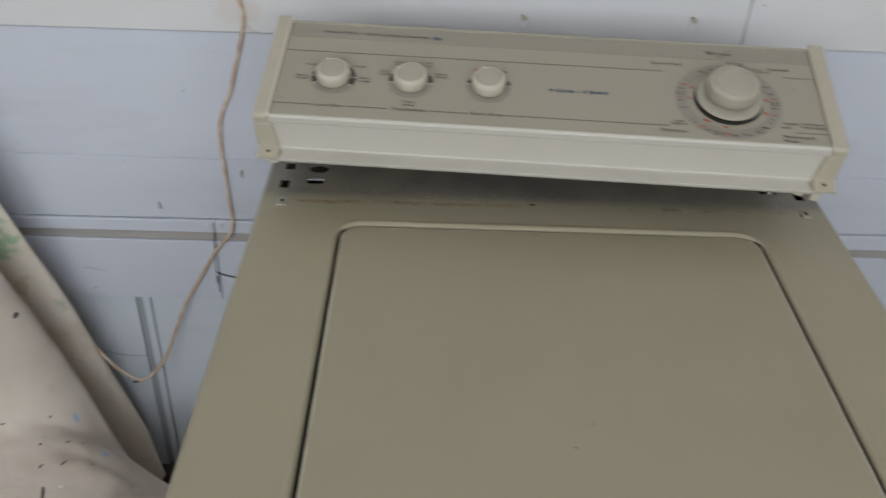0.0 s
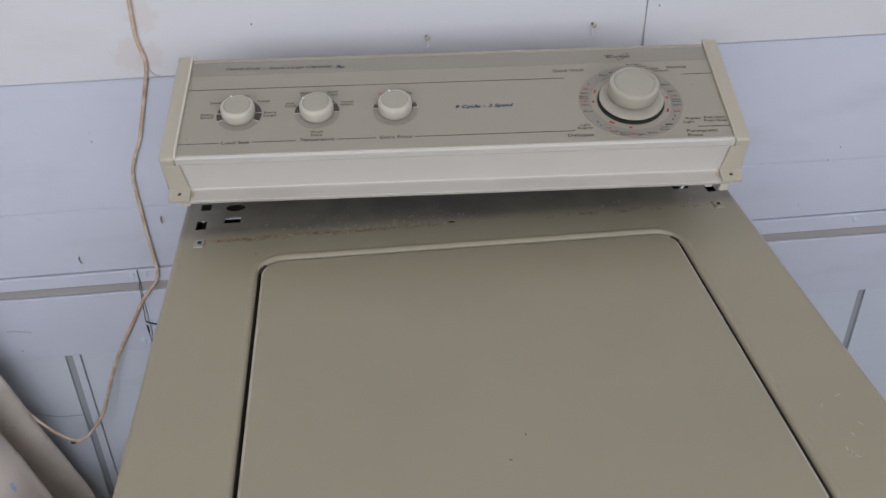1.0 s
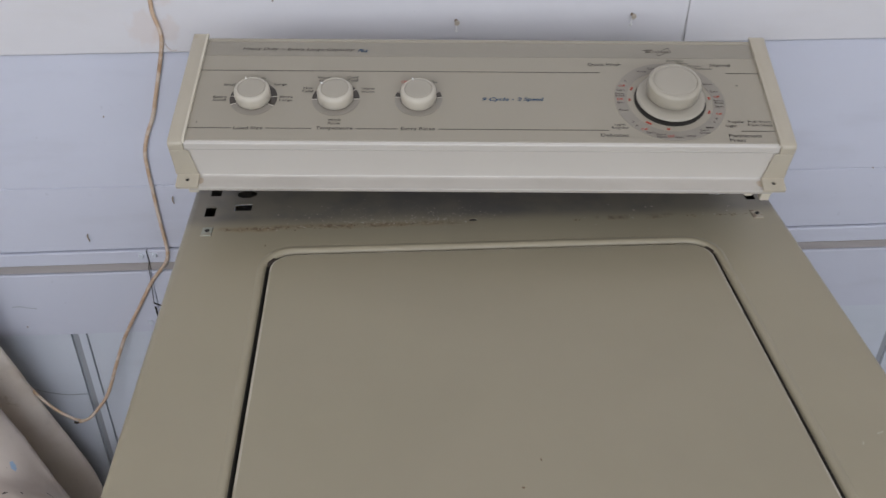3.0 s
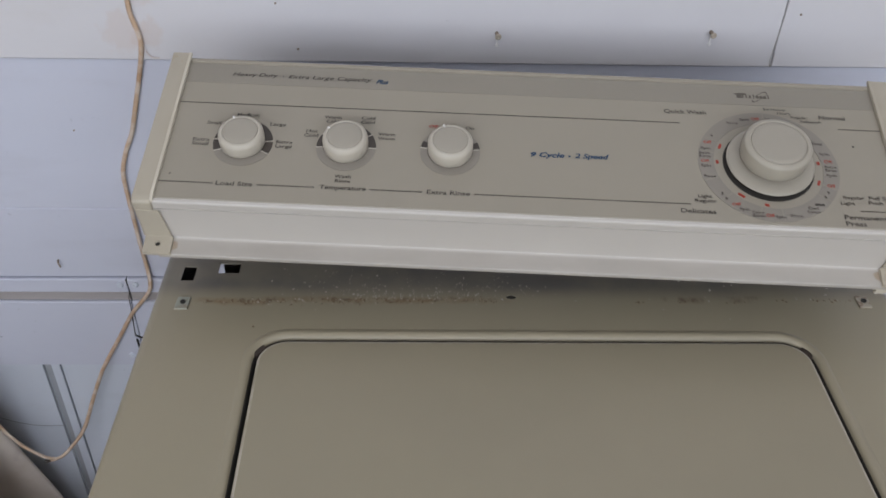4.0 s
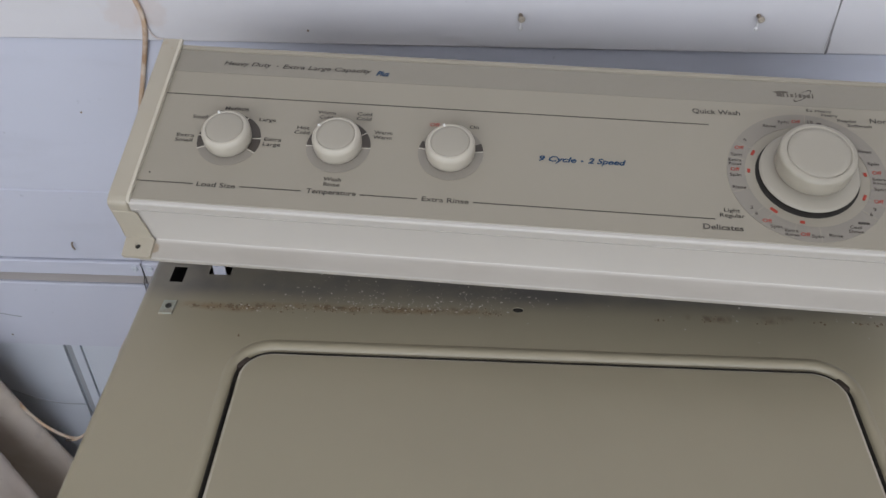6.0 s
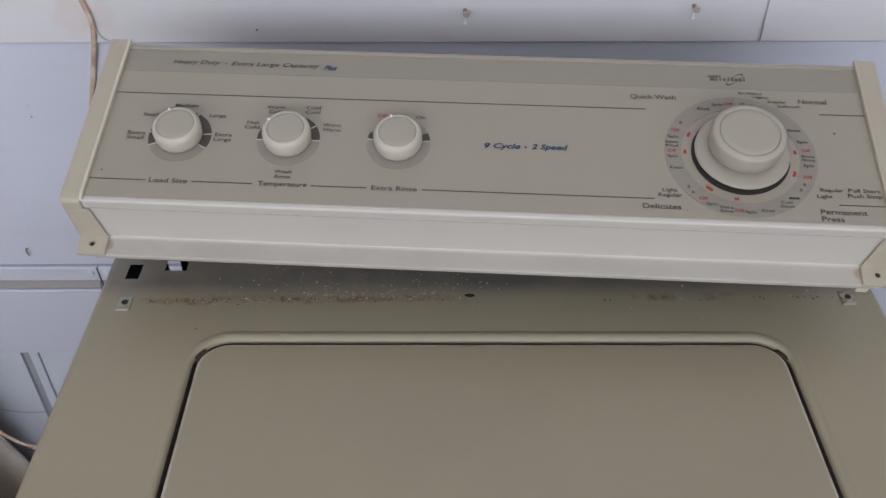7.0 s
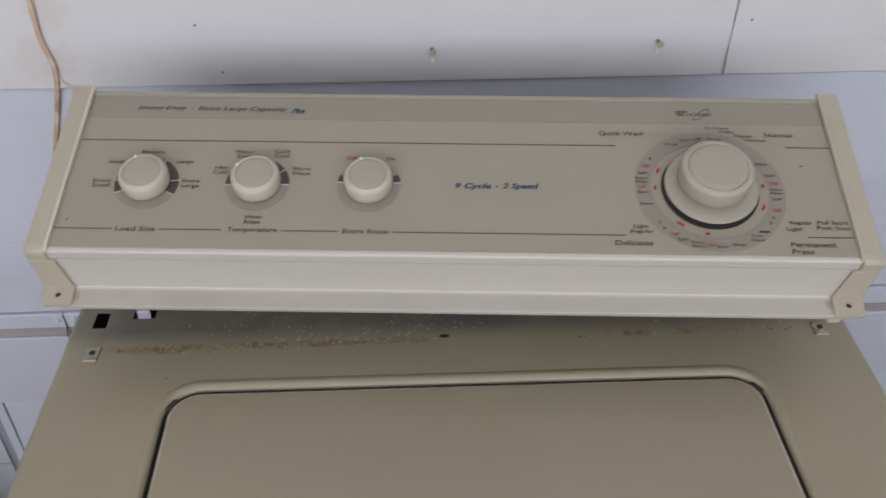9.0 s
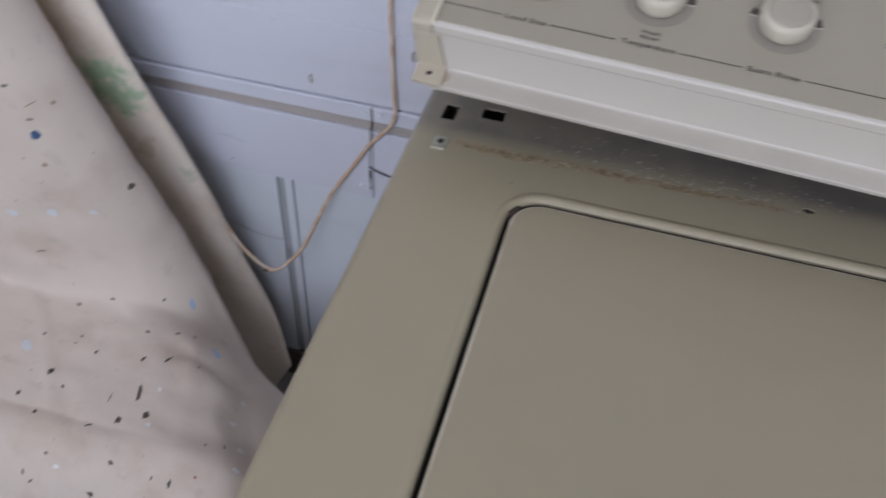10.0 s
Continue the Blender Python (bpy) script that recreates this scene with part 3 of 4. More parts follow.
# places along the wall, heights, and how far the cable stands off
run = [(-0.413, 1.5, 0), (-0.412, 1.2, 0), (-0.414, 1.077, 0), (-0.414, 1.053, 0), (-0.409, 1.029, 0), (-0.409, 1.012, 0), (-0.418, 0.979, 0), (-0.433, 0.927, 0), (-0.441, 0.9, 0), (-0.454, 0.871, 0), (-0.462, 0.843, 0), (-0.463, 0.814, 0), (-0.462, 0.774, 0), (-0.461, 0.732, 0), (-0.459, 0.69, 0), (-0.458, 0.668, 0), (-0.465, 0.649, 0), (-0.491, 0.615, 0), (-0.515, 0.573, 0), (-0.547, 0.5174, 0.003), (-0.5606, 0.4893, 0.004), (-0.5778, 0.4481, 0.006), (-0.5997, 0.3934, 0.016), (-0.6179, 0.3727, 0.034), (-0.6323, 0.3655, 0.048), (-0.6488, 0.3731, 0.054), (-0.6718, 0.3932, 0.054), (-0.688, 0.4087, 0.05), (-0.7044, 0.4226, 0.042), (-0.7388, 0.4587, 0.022)]
part("sheath", tube([(x, Y_WALL - off - (0.0100 if z > 0.985 else 0.0040 if z > 0.672 else 0.0080), z) for x, z, off in run], 0.0021, 8, 8, 1.35), m_wire, cable, smooth=True)
part("core", tube([(-0.6330, Y_WALL - 0.0560, 0.3640), (-0.6390, Y_WALL - 0.0610, 0.3650), (-0.6450, Y_WALL - 0.0625, 0.3655)], 0.0013, 6, 5), m_wire, cable, smooth=True)
part("bare_end", tube([(-0.6440, Y_WALL - 0.0625, 0.3655), (-0.6480, Y_WALL - 0.0632, 0.3660), (-0.6515, Y_WALL - 0.0632, 0.3680)], 0.0020, 6, 5), m_hinge, cable, "dark frayed cable end")
curve = empty("curved_groove", pose(0, Y_WALL + 0.0058, 0), "faint curved groove in a low wall panel", "groove")
part("groove", tube([(-0.755, 0, 0.394), (-0.734, 0, 0.382), (-0.710, 0, 0.372), (-0.682, 0, 0.366), (-0.6465, 0, 0.366)], 0.0007, 6, 6), m_groove, curve)
chip = empty("paint_sliver", pose(0, Y_WALL - 0.0075, 0), "small pinkish paint flake peeling off beside the cable", "paint chip")
part("sliver", tube([(-0.4085, 0, 1.017), (-0.4045, -0.001, 1.007), (-0.3985, -0.0015, 1.0005), (-0.3915, 0, 0.9995)], 0.0010, 6, 5), m_sliver, chip)

# ---- the washing machine ----
W, ZT = 0.343, 0.914
YF, YB = 0.085, 0.735
washer = empty("washing_machine", pose(0, 0, 0), "almond enamelled top-loading washing machine with its console unscrewed", "washing machine")
LX, LYF, LYB, LR = 0.2422, 0.135, 0.5600, 0.027


def square(x0, x1, y0, y1):
    return [(x0, y0), (x1, y0), (x1, y1), (x0, y1)]


holes = [square(-0.3235, -0.3115, 0.6365, 0.6570), square(-0.2908, -0.2710, 0.6475, 0.6620), square(-0.3225, -0.3100, 0.681, 0.697)]
holes += [[(-0.2797 + 0.0125 * math.cos(radians(22.5 + 45 * k)), 0.6845 + 0.010 * math.sin(radians(22.5 + 45 * k))) for k in range(8)]]
holes += [square(0.3130, 0.3245, 0.6445, 0.660), square(0.2720, 0.2930, 0.657, 0.669), [(-0.0162 + 0.0050 * math.cos(radians(45 * k)), 0.6159 + 0.0030 * math.sin(radians(45 * k))) for k in range(8)]]
RIM, REAR = 0.0095, 0.0020
opening = rounded(-LX - RIM, LX + RIM, LYF - RIM, LYB + RIM + REAR, LR + RIM, 10)
outer = rounded(-W + 0.008, W - 0.008, YF + 0.008, YB - 0.004, 0.012, 6)
bm = sheet_with_holes(outer, [opening, *holes], ZT, 0.001)
# the rolled edge round the lid's opening
bend = []
for k in range(7):
    a = radians(90 * k / 6)
    g = RIM - (RIM - 0.001) * math.sin(a)
    rear = REAR * math.cos(a)
    bend.append((rounded(-LX - g, LX + g, LYF - g, LYB + g + rear, LR + g, 10), ZT + 0.0019 * math.sin(2 * a) - 0.0040 * (1 - math.cos(a))))
g = 0.001
bend.append((rounded(-LX - g, LX + g, LYF - g, LYB + g, LR + g, 10), ZT - 0.030))
loop_wall(bm, bend)
# the rounded outer edge
skirt = []
for k in range(7):
    a = radians(90 * k / 6)
    g = 0.008 * (1 - math.sin(a))
    skirt.append((rounded(-W + g, W - g, YF + g, YB - g * 0.5, 0.012 + 0.008 - g, 6), ZT - 0.008 * (1 - math.cos(a))))
skirt.append((rounded(-W, W, YF, YB, 0.02, 6), ZT - 0.045))
loop_wall(bm, skirt)
for h in holes:
    loop_wall(bm, [(h, ZT), ([(x, y) for x, y in h], ZT - 0.0012)])
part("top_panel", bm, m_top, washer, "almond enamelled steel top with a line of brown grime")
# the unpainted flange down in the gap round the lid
# a near-black liner that puts the shade of the lid's gap into colour
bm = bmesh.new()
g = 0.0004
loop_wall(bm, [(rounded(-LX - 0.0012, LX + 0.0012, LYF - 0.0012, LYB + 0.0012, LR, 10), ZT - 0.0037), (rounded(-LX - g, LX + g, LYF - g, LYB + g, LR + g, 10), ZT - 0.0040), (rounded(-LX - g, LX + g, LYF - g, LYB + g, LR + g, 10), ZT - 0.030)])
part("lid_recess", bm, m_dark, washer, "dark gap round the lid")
# the lid sits a little low in its opening
bm = bmesh.new()
lid_loops = []
GL = 0.0031
for k in range(6):
    a = radians(90 * k / 5)
    g = 0.0028 * (1 - math.sin(a))
    lid_loops.append((rounded(-LX + GL + g, LX - GL - g, LYF + g, LYB - g - 0.0030, 0.0250 - g, 10), ZT + 0.0004 - 0.0028 * (1 - math.cos(a))))
loop_wall(bm, [lid_loops[-1], (rounded(-LX + GL, LX - GL, LYF, LYB - 0.0030, 0.0250, 10), ZT - 0.022)])
first = lid_loops[0]
bm.faces.new([bm.verts.new((x, y, first[1])) for x, y in first[0]])
lid = part("lid", bm, m_lid, washer, "closed almond enamelled lid")
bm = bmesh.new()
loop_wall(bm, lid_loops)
part("rolled_edge", bm, m_lid_edge, lid, "rolled edge of the lid with its highlight painted pale")
for s in (-1, 1):
    bm = box(-0.0034, 0.0034, -0.0065, 0.0065, -0.012, -0.0012, 0.0018)
    bm.transform(Matrix.Translation((s * 0.2382, 0.5470, ZT)) @ Matrix.Rotation(radians(s * 38), 4, "Z"))
    part("hinge_pin", bm, m_hinge, washer, "dark brown plastic hinge pin")
bm = bmesh.new()
loop_wall(bm, [(rounded(-W + 0.004, W - 0.004, YF + 0.004, YB - 0.004, 0.02, 6), ZT - 0.044), (rounded(-W + 0.004, W - 0.004, YF + 0.004, YB - 0.004, 0.02, 6), 0.03)])
bm.faces.new([bm.verts.new((x, y, 0.03)) for x, y in rounded(-W + 0.004, W - 0.004, YF + 0.004, YB - 0.004, 0.02, 6)])
bm.faces.ensure_lookup_table()
bm.faces.remove(bm.faces[6])
part("cabinet", bm, m_enamel, washer)
# the rear panel, with a hole for a hose clip in its corner
bm = bmesh.new()
HX1, HZ0 = -0.3055, 0.795
box(HX1, 0.323, YB - 0.006, YB - 0.004, 0.03, ZT - 0.0445, bm=bm)
box(0.0, 0.323, YB - 0.0058, YB - 0.0042, ZT - 0.0440, ZT - 0.030, bm=bm)
box(-0.323, HX1, YB - 0.006, YB - 0.004, 0.03, HZ0, bm=bm)
part("rear_panel", bm, m_zinc, washer)
part("tub_cover", box(-0.30, 0.30, YF + 0.03, 0.60, ZT - 0.10, ZT - 0.085), m_dark, washer)
part("kick_plate", box(-W + 0.01, W - 0.01, YF + 0.001, YF + 0.006, 0.032, 0.11, 0.001), m_enamel, washer)
for x in (-0.28, 0.28):
    for y in (YF + 0.06, YB - 0.06):
        bm = lathe([(0, 0), (0.018, 0), (0.019, 0.006), (0.012, 0.012), (0.008, 0.014), (0.008, 0.034), (0, 0.034)], 20)
        bm.transform(Matrix.Translation((x, y, 0)))
        part("foot", bm, m_rubber, washer, smooth=True)
# the spring clips that took the console's screws
for x, y, m_this in ((-0.3150, 0.6040, m_clip), (0.3135, 0.6110, m_clip_dirty)):
    bm = plate([(x - 0.0060, y - 0.0080), (x + 0.0055, y - 0.0080), (x + 0.0060, y + 0.0080), (x - 0.0055, y + 0.0080)], ZT + 0.0002, ZT + 0.0016, 0.0005)
    c = part("screw_clip", bm, m_this, washer, "worn metal clip for the console's screw")
    bm = lathe([(0.0025, 0.0), (0.0027, 0.0010), (0.0017, 0.0011), (0.0016, 0.0004), (0, 0.0003)], 16)
    bm.transform(Matrix.Translation((x + 0.0004, y + 0.0006, ZT + 0.0014)))
    part("screw_hole", bm, m_dark, c, smooth=True)
bm = bmesh.new()
loop_wall(bm, [(square(-0.334, 0.334, 0.612, 0.7325), ZT - 0.0016), (square(-0.334, 0.334, 0.612, 0.7325), ZT - 0.14)])
bm.faces.ensure_lookup_table()
bm.faces.remove(bm.faces[2])
bm.faces.new([bm.verts.new((x, y, ZT - 0.14)) for x, y in square(-0.334, 0.334, 0.612, 0.7325)])
part("plastic_tip", tube([(0.2795, 0.6600, ZT - 0.0030), (0.2830, 0.6592, ZT - 0.0006), (0.2862, 0.6610, ZT + 0.0004), (0.2880, 0.6645, ZT - 0.0020)], 0.0011, 6, 5), m_white, washer, "white plastic tip in a slot", True)
# a black block just below the small hole, in place of its shade
part("hole_cup", box(-0.026, -0.006, 0.6125, 0.622, ZT - 0.010, ZT - 0.0008), m_dark, washer)
part("rear_channel", bm, m_dark, washer, "dark channel under the slots")

# crumbs and scuffs on the top
rng = random.Random(4)
bm = bmesh.new()
bm_b = bmesh.new()


def crumb(bm, x, y, r):
    if math.hypot(x + 0.0162, y - 0.6159) < 0.0085:
        return
    own = bmesh.new()
    bmesh.ops.create_icosphere(own, subdivisions=1, radius=r)
    for v in own.verts:
        v.co *= rng.uniform(0.6, 1.2)
    join(bm, own, Matrix.Translation((x, y, ZT + r * 0.25)) @ Matrix.Rotation(rng.uniform(0, 6), 4, "Z") @ Matrix.Diagonal((rng.uniform(0.8, 1.8), 1, 0.5, 1)))


for k in range(260):
    x = rng.triangular(-0.26, 0.03, -0.08)
    crumb(bm, x, 0.6125 + 0.0125 * x + abs(rng.gauss(0, 0.021)), rng.choice((0.0003, 0.0004, 0.0005, 0.0008)))
for k in range(60):
    x = rng.uniform(-0.28, -0.02)
    crumb(bm, x, 0.6123 + 0.0125 * x + rng.gauss(0, 0.0035), rng.choice((0.0004, 0.0006, 0.0009)))
for k in range(22):
    x = rng.uniform(-0.02, 0.30)
    crumb(bm, x, 0.6120 + 0.0125 * x + rng.gauss(0, 0.012), rng.choice((0.0005, 0.0009)))
for k in range(220):
    x = rng.uniform(-0.300, -0.03)
    crumb(bm_b, x, 0.6115 + 0.0125 * x + rng.gauss(0, 0.0022), rng.choice((0.0004, 0.0006, 0.0009)))
for x in (0.102, 0.145, 0.150, 0.190, 0.196, 0.236, 0.268, 0.282, 0.291, 0.300):
    for k in range(3):
        crumb(bm_b, x + rng.gauss(0, 0.004), 0.6090 + 0.0125 * x + rng.gauss(0, 0.002), rng.choice((0.0006, 0.0008, 0.0012)))
for x, y in ((-0.2475, 0.574), (0.008, 0.254), (-0.010, 0.226)):
    crumb(bm_b, x, y, 0.0012)
for name, b, m, label in (("pale_crumbs", bm, m_crumb, "pale plaster crumbs and dust on the enamelled top"), ("brown_crumbs", bm_b, m_crumb_brown, "brown dirt crumbs along the line of grime")):
    tagged(part(name, b, m, None), label, "crumbs", "", "stuff")
bm = bmesh.new()
for x, y, n in ((0.282, 0.264, 1), (0.298, 0.267, 1), (0.291, 0.218, 2), (0.281, 0.198, 3), (0.301, 0.230, 1), (0.277, 0.203, 1)):
    for k in range(n):
        join(bm, box(-0.0035, 0.0035, -0.0004, 0.0004, 0, 0.0003), Matrix.Translation((x + rng.gauss(0, 0.0015), y + rng.gauss(0, 0.0025), ZT + 0.0002)) @ Matrix.Rotation(rng.uniform(0, 3), 4, "Z") @ Matrix.Diagonal((rng.uniform(0.4, 0.9), rng.uniform(0.7, 1.4), 1, 1)))
tagged(part("scuff_marks", bm, m_scuff, None), "small pale scuffs in the enamel of the top", "scuff marks", "", "stuff")

# ---- the control console, lifted off and set askew ----
CONSOLE = pose(-0.0125, 0.5848, 1.0277, 17.94, -0.13, -3.6)
console = empty("control_console", CONSOLE, "unscrewed almond control console sitting loose and askew above the washer", "control panel")
U, FACE = 0.3135, 0.1650


def shell(outline, thick, u0, u1):
    """A bent sheet of some thickness along an open outline in (y, z)."""
    pts = [Vector((0, y, z)) for y, z in outline]
    inner = []
    for k, p in enumerate(pts):
        d = (pts[min(k + 1, len(pts) - 1)] - pts[max(k - 1, 0)]).normalized()
        inner.append(p + Vector((0, d.z, -d.y)) * thick)
    loop = [(p.y, p.z) for p in pts] + [(p.y, p.z) for p in reversed(inner)]
    bm = bmesh.new()
    a = [bm.verts.new((u0, y, z)) for y, z in loop]
    b = [bm.verts.new((u1, y, z)) for y, z in loop]
    n = len(loop)
    for k in range(n):
        f = bm.faces.new((a[k], b[k], b[(k + 1) % n], a[(k + 1) % n]))
    for row in (a, b):
        m = len(pts)
        for k in range(m - 1):
            bm.faces.new((row[k], row[k + 1], row[n - 2 - k], row[n - 1 - k]))
    bmesh.ops.recalc_face_normals(bm, faces=bm.faces[:])
    return bm


def fillet(cx, cz, r, a0, a1, n=6):
    return [(cx + r * math.cos(radians(a0 + (a1 - a0) * k / n)), cz + r * math.sin(radians(a0 + (a1 - a0) * k / n))) for k in range(n + 1)]


front = [(0.012, -0.0006), *fillet(0.0022, -0.0030, 0.0024, 90, 184, 8), (-0.0020, -0.0260), (-0.0040, -0.0438), *[(-0.0054 + 0.0014 * math.cos(radians(a)), -0.0440 + 0.0014 * math.sin(radians(a))) for a in (0, -28, -56, -82)], (-0.0120, -0.0460), (-0.0204, -0.0467), *fillet(-0.0203, -0.0482, 0.0015, 95, 190, 4), (-0.0218, -0.0508)]
ob = part("front_strip", shell(front, -0.0010, -U + 0.001, U - 0.001), m_strip, console, "cream painted steel strip with a folded flange")
ob.data.shade_smooth()
ob.data.set_sharp_from_angle(angle=radians(40))
part("fold_seam", box(-U + 0.002, U - 0.002, -0.0013, 0.0006, -0.0092, -0.0087), m_seam, console, "thin brown crease below the panel")
face = part("face_panel", box(-U, U, 0.0035, FACE - 0.004, -0.0022, 0.0, 0.0006, 1), m_face, console, "greige printed control panel")
part("ribbed_band", box(-U + 0.0005, U - 0.0005, 0.1362, 0.1600, -0.001, 0.00025), m_band, face, "darker band of fine printed lines")
part("top_rail", prism([(FACE - 0.0040, -0.0005), (FACE - 0.0034, 0.0010), (FACE - 0.001, 0.0013), (FACE + 0.001, 0.0002), (FACE + 0.0014, -0.006), (FACE + 0.0005, -0.03), (FACE - 0.003, -0.03)], -U + 0.001, U - 0.001), m_face, console)
# rear and pan are darkened in colour to hold back bounced light
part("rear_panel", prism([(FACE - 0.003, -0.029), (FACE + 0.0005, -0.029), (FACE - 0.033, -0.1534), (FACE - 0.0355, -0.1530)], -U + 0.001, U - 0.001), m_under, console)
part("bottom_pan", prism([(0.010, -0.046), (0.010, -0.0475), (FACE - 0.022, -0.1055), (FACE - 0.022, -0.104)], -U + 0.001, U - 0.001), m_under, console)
for s in (-1, 1):
    # a cap closes each end, with a tab for the screw
    u0, u1 = (s * (U - 0.0005), s * (U + 0.0155))
    u0, u1 = min(u0, u1), max(u0, u1)
    side = [(FACE + 0.006, 0.0012), (FACE + 0.0045, 0.0036), (0.004, 0.0022), *fillet(0.0028, -0.0035, 0.0052, 92, 182, 5), (-0.0030, -0.0300), (-0.0046, -0.0450), (0.010, -0.0460), (FACE - 0.018, -0.105), (FACE + 0.002, -0.03)]
    bm = prism(side, u0, u1, 0.0011, 2)
    cap = part("end_cap", bm, m_cap, console, "almond plastic end cap")
    cap.data.shade_smooth()
    cap.data.set_sharp_from_angle(angle=radians(50))
    w0, w1 = sorted((s * (U - 0.0022), s * (U + 0.0004)))
    bm = prism([(FACE + 0.0052, 0.0006), (FACE + 0.0044, 0.0042), (0.006, 0.0030), (0.0010, 0.0014), (-0.0004, -0.0010), (0.004, -0.0012)], w0, w1, 0.0005, 2)
    part("cap_rim", bm, m_rim if s < 0 else m_cap, cap, "raised inner rim of the end cap")
    # the cheek widens inward down to the flange
    bm = bmesh.new()
    cheek = [(s * (U + 0.014), -0.0095), (s * (U - 0.004), -0.0095), (s * (U - 0.0055), -0.0105), (s * (U - 0.0100), -0.0435), (s * (U + 0.0125), -0.0435)]
    rows = [[bm.verts.new((u, (-0.0014 - 0.0032 * min(1, (-n - 0.0095) / 0.034)) - d, n)) for u, n in cheek] for d in (0.0, 0.0016)]
    bm.faces.new(rows[0])
    bm.faces.new(rows[1])
    for k in range(5):
        bm.faces.new((rows[0][k], rows[0][(k + 1) % 5], rows[1][(k + 1) % 5], rows[1][k]))
    bmesh.ops.recalc_face_normals(bm, faces=bm.faces[:])
    bmesh.ops.bevel(bm, geom=bm.edges[:], offset=0.0005, segments=2, profile=0.5, affect="EDGES")
    part("cheek", bm, m_cap, cap)
    # the tab, with its screw hole
    m = Matrix.Translation((s * 0.3145, -0.0134, -0.0452)) @ Matrix.Rotation(radians(6), 4, "X")
    ring = [(0.0023 * math.cos(radians(15 * k)), 0.0023 * math.sin(radians(15 * k))) for k in range(24)]
    rim = rounded(-0.0118, 0.0118, -0.0088, 0.0082, 0.0014, 5)
    bm = sheet_with_holes(rim, [ring], 0.0022, 0.001)
    loop_wall(bm, [(rim, 0.0022), ([(x * 1.02, y * 1.03) for x, y in rim], 0.0017), ([(x * 1.02, y * 1.03) for x, y in rim], -0.0016)])
    loop_wall(bm, [([(x * 1.25, y * 1.25) for x, y in ring], 0.00225), ([(x * 1.18, y * 1.18) for x, y in ring], 0.0029), (ring, 0.0026), (ring, -0.006)])
    bm.transform(m)
    part("screw_tab", bm, m_cap, cap)
    bm = lathe([(0.0024, 0.0010), (0, 0.0010)], 16)
    bm.transform(m)
    part("screw_hole", bm, m_dark, cap)
    part("peg", box(s * 0.3115 - 0.0052, s * 0.3115 + 0.0052, -0.014, -0.004, -0.071 if s > 0 else -0.064, -0.0475, 0.0012), m_rim, cap, "white plastic locating peg")
    part("peg", box(s * 0.2935 - 0.0045, s * 0.2935 + 0.0045, -0.012, -0.004, -0.066 if s > 0 else -0.062, -0.0475, 0.0012), m_rim, cap)

# printed lines
INK_Z = 0.00035


def line(u0, u1, s, thick=0.00065, parent=face, material=m_ink, z=INK_Z):
    return part("printed_line", box(u0, u1, s - thick / 2, s + thick / 2, -0.0004, z), material, parent)


for u0, u1 in ((-0.3130, -0.2655), (-0.2286, -0.1800), (-0.1335, -0.0892), (-0.0458, 0.1347), (0.2754, 0.3130)):
    line(u0, u1, 0.0216)
for u0, u1 in ((-0.3130, 0.1340), (0.2747, 0.3130)):
    line(u0, u1, 0.1115)


def lettering(text, u, s, width=None, cap=0.0040, material=m_ink, shear=0.0, parent=face, z=0.0004, left=False):
    bm = words(text, width, cap, shear, left=left, bold=0.028 if material == m_blue else 0.013)
    bm.transform(Matrix.Translation((u * 1.002 + 0.0005, s * 1.0115 - 0.0008, z)))
    return part("lettering", bm, material, parent)


lettering("Heavy Duty", -0.2491, 0.1461, 0.0414, 0.0042, shear=0.25, z=0.0007)
lettering("·", -0.2236, 0.1461, None, 0.006, z=0.0007)
lettering("Extra Large Capacity", -0.1808, 0.1456, 0.0765, 0.0042, shear=0.25, z=0.0007)
lettering("Plus", -0.1330, 0.1445, 0.0116, 0.0050, m_blue, 0.45, z=0.0007)
lettering("Load Size", -0.2472, 0.0222, 0.0310, 0.0042)
lettering("Temperature", -0.1562, 0.0220, 0.0391, 0.0042)
lettering("Extra Rinse", -0.0677, 0.0224, 0.0362, 0.0042)
lettering("9 Cycle", 0.0158, 0.0669, 0.0293, 0.0048, m_blue, 0.25)
lettering("·", 0.0347, 0.0671, None, 0.007, m_blue)
lettering("2 Speed", 0.0538, 0.0672, 0.0293, 0.0048, m_blue, 0.25)
lettering("Quick Wash", 0.1396, 0.1238, 0.0377, 0.0044)
lettering("Normal", 0.2700, 0.1240, 0.0231, 0.0044)
lettering("Delicates", 0.1395, 0.0150, 0.0292, 0.0044)
lettering("Permanent\nPress", 0.2770, 0.0121, 0.0352, 0.0044, left=True)
lettering("Pull Start\nPush Stop", 0.2957, 0.0330, 0.0262, 0.0034)
lettering("Light\nRegular", 0.1467, 0.0278, 0.0183, 0.0032)
lettering("Regular", 0.2712, 0.0352, 0.0176, 0.0032)
lettering("Light", 0.2650, 0.0292, 0.0118, 0.0032)
for text, u, s, width in (("Extra\nSmall", -0.2837, 0.0662, 0.0150), ("Small", -0.2762, 0.0880, 0.0125), ("Medium", -0.2477, 0.0985, 0.0195), ("Large", -0.2199, 0.0883, 0.0140), ("Extra\nLarge", -0.2117, 0.0663, 0.0145), ("Hot\nCold", -0.1896, 0.0807, 0.0125), ("Warm\nCold", -0.1729, 0.0975, 0.0150), ("Cold\nCold", -0.1416, 0.0982, 0.0122), ("Warm\nWarm", -0.1240, 0.0804, 0.0150), ("Wash\nRinse", -0.1574, 0.0322, 0.0142), ("On", -0.0518, 0.0940, 0.0076)):
    lettering(text, u, s, width, 0.0033)
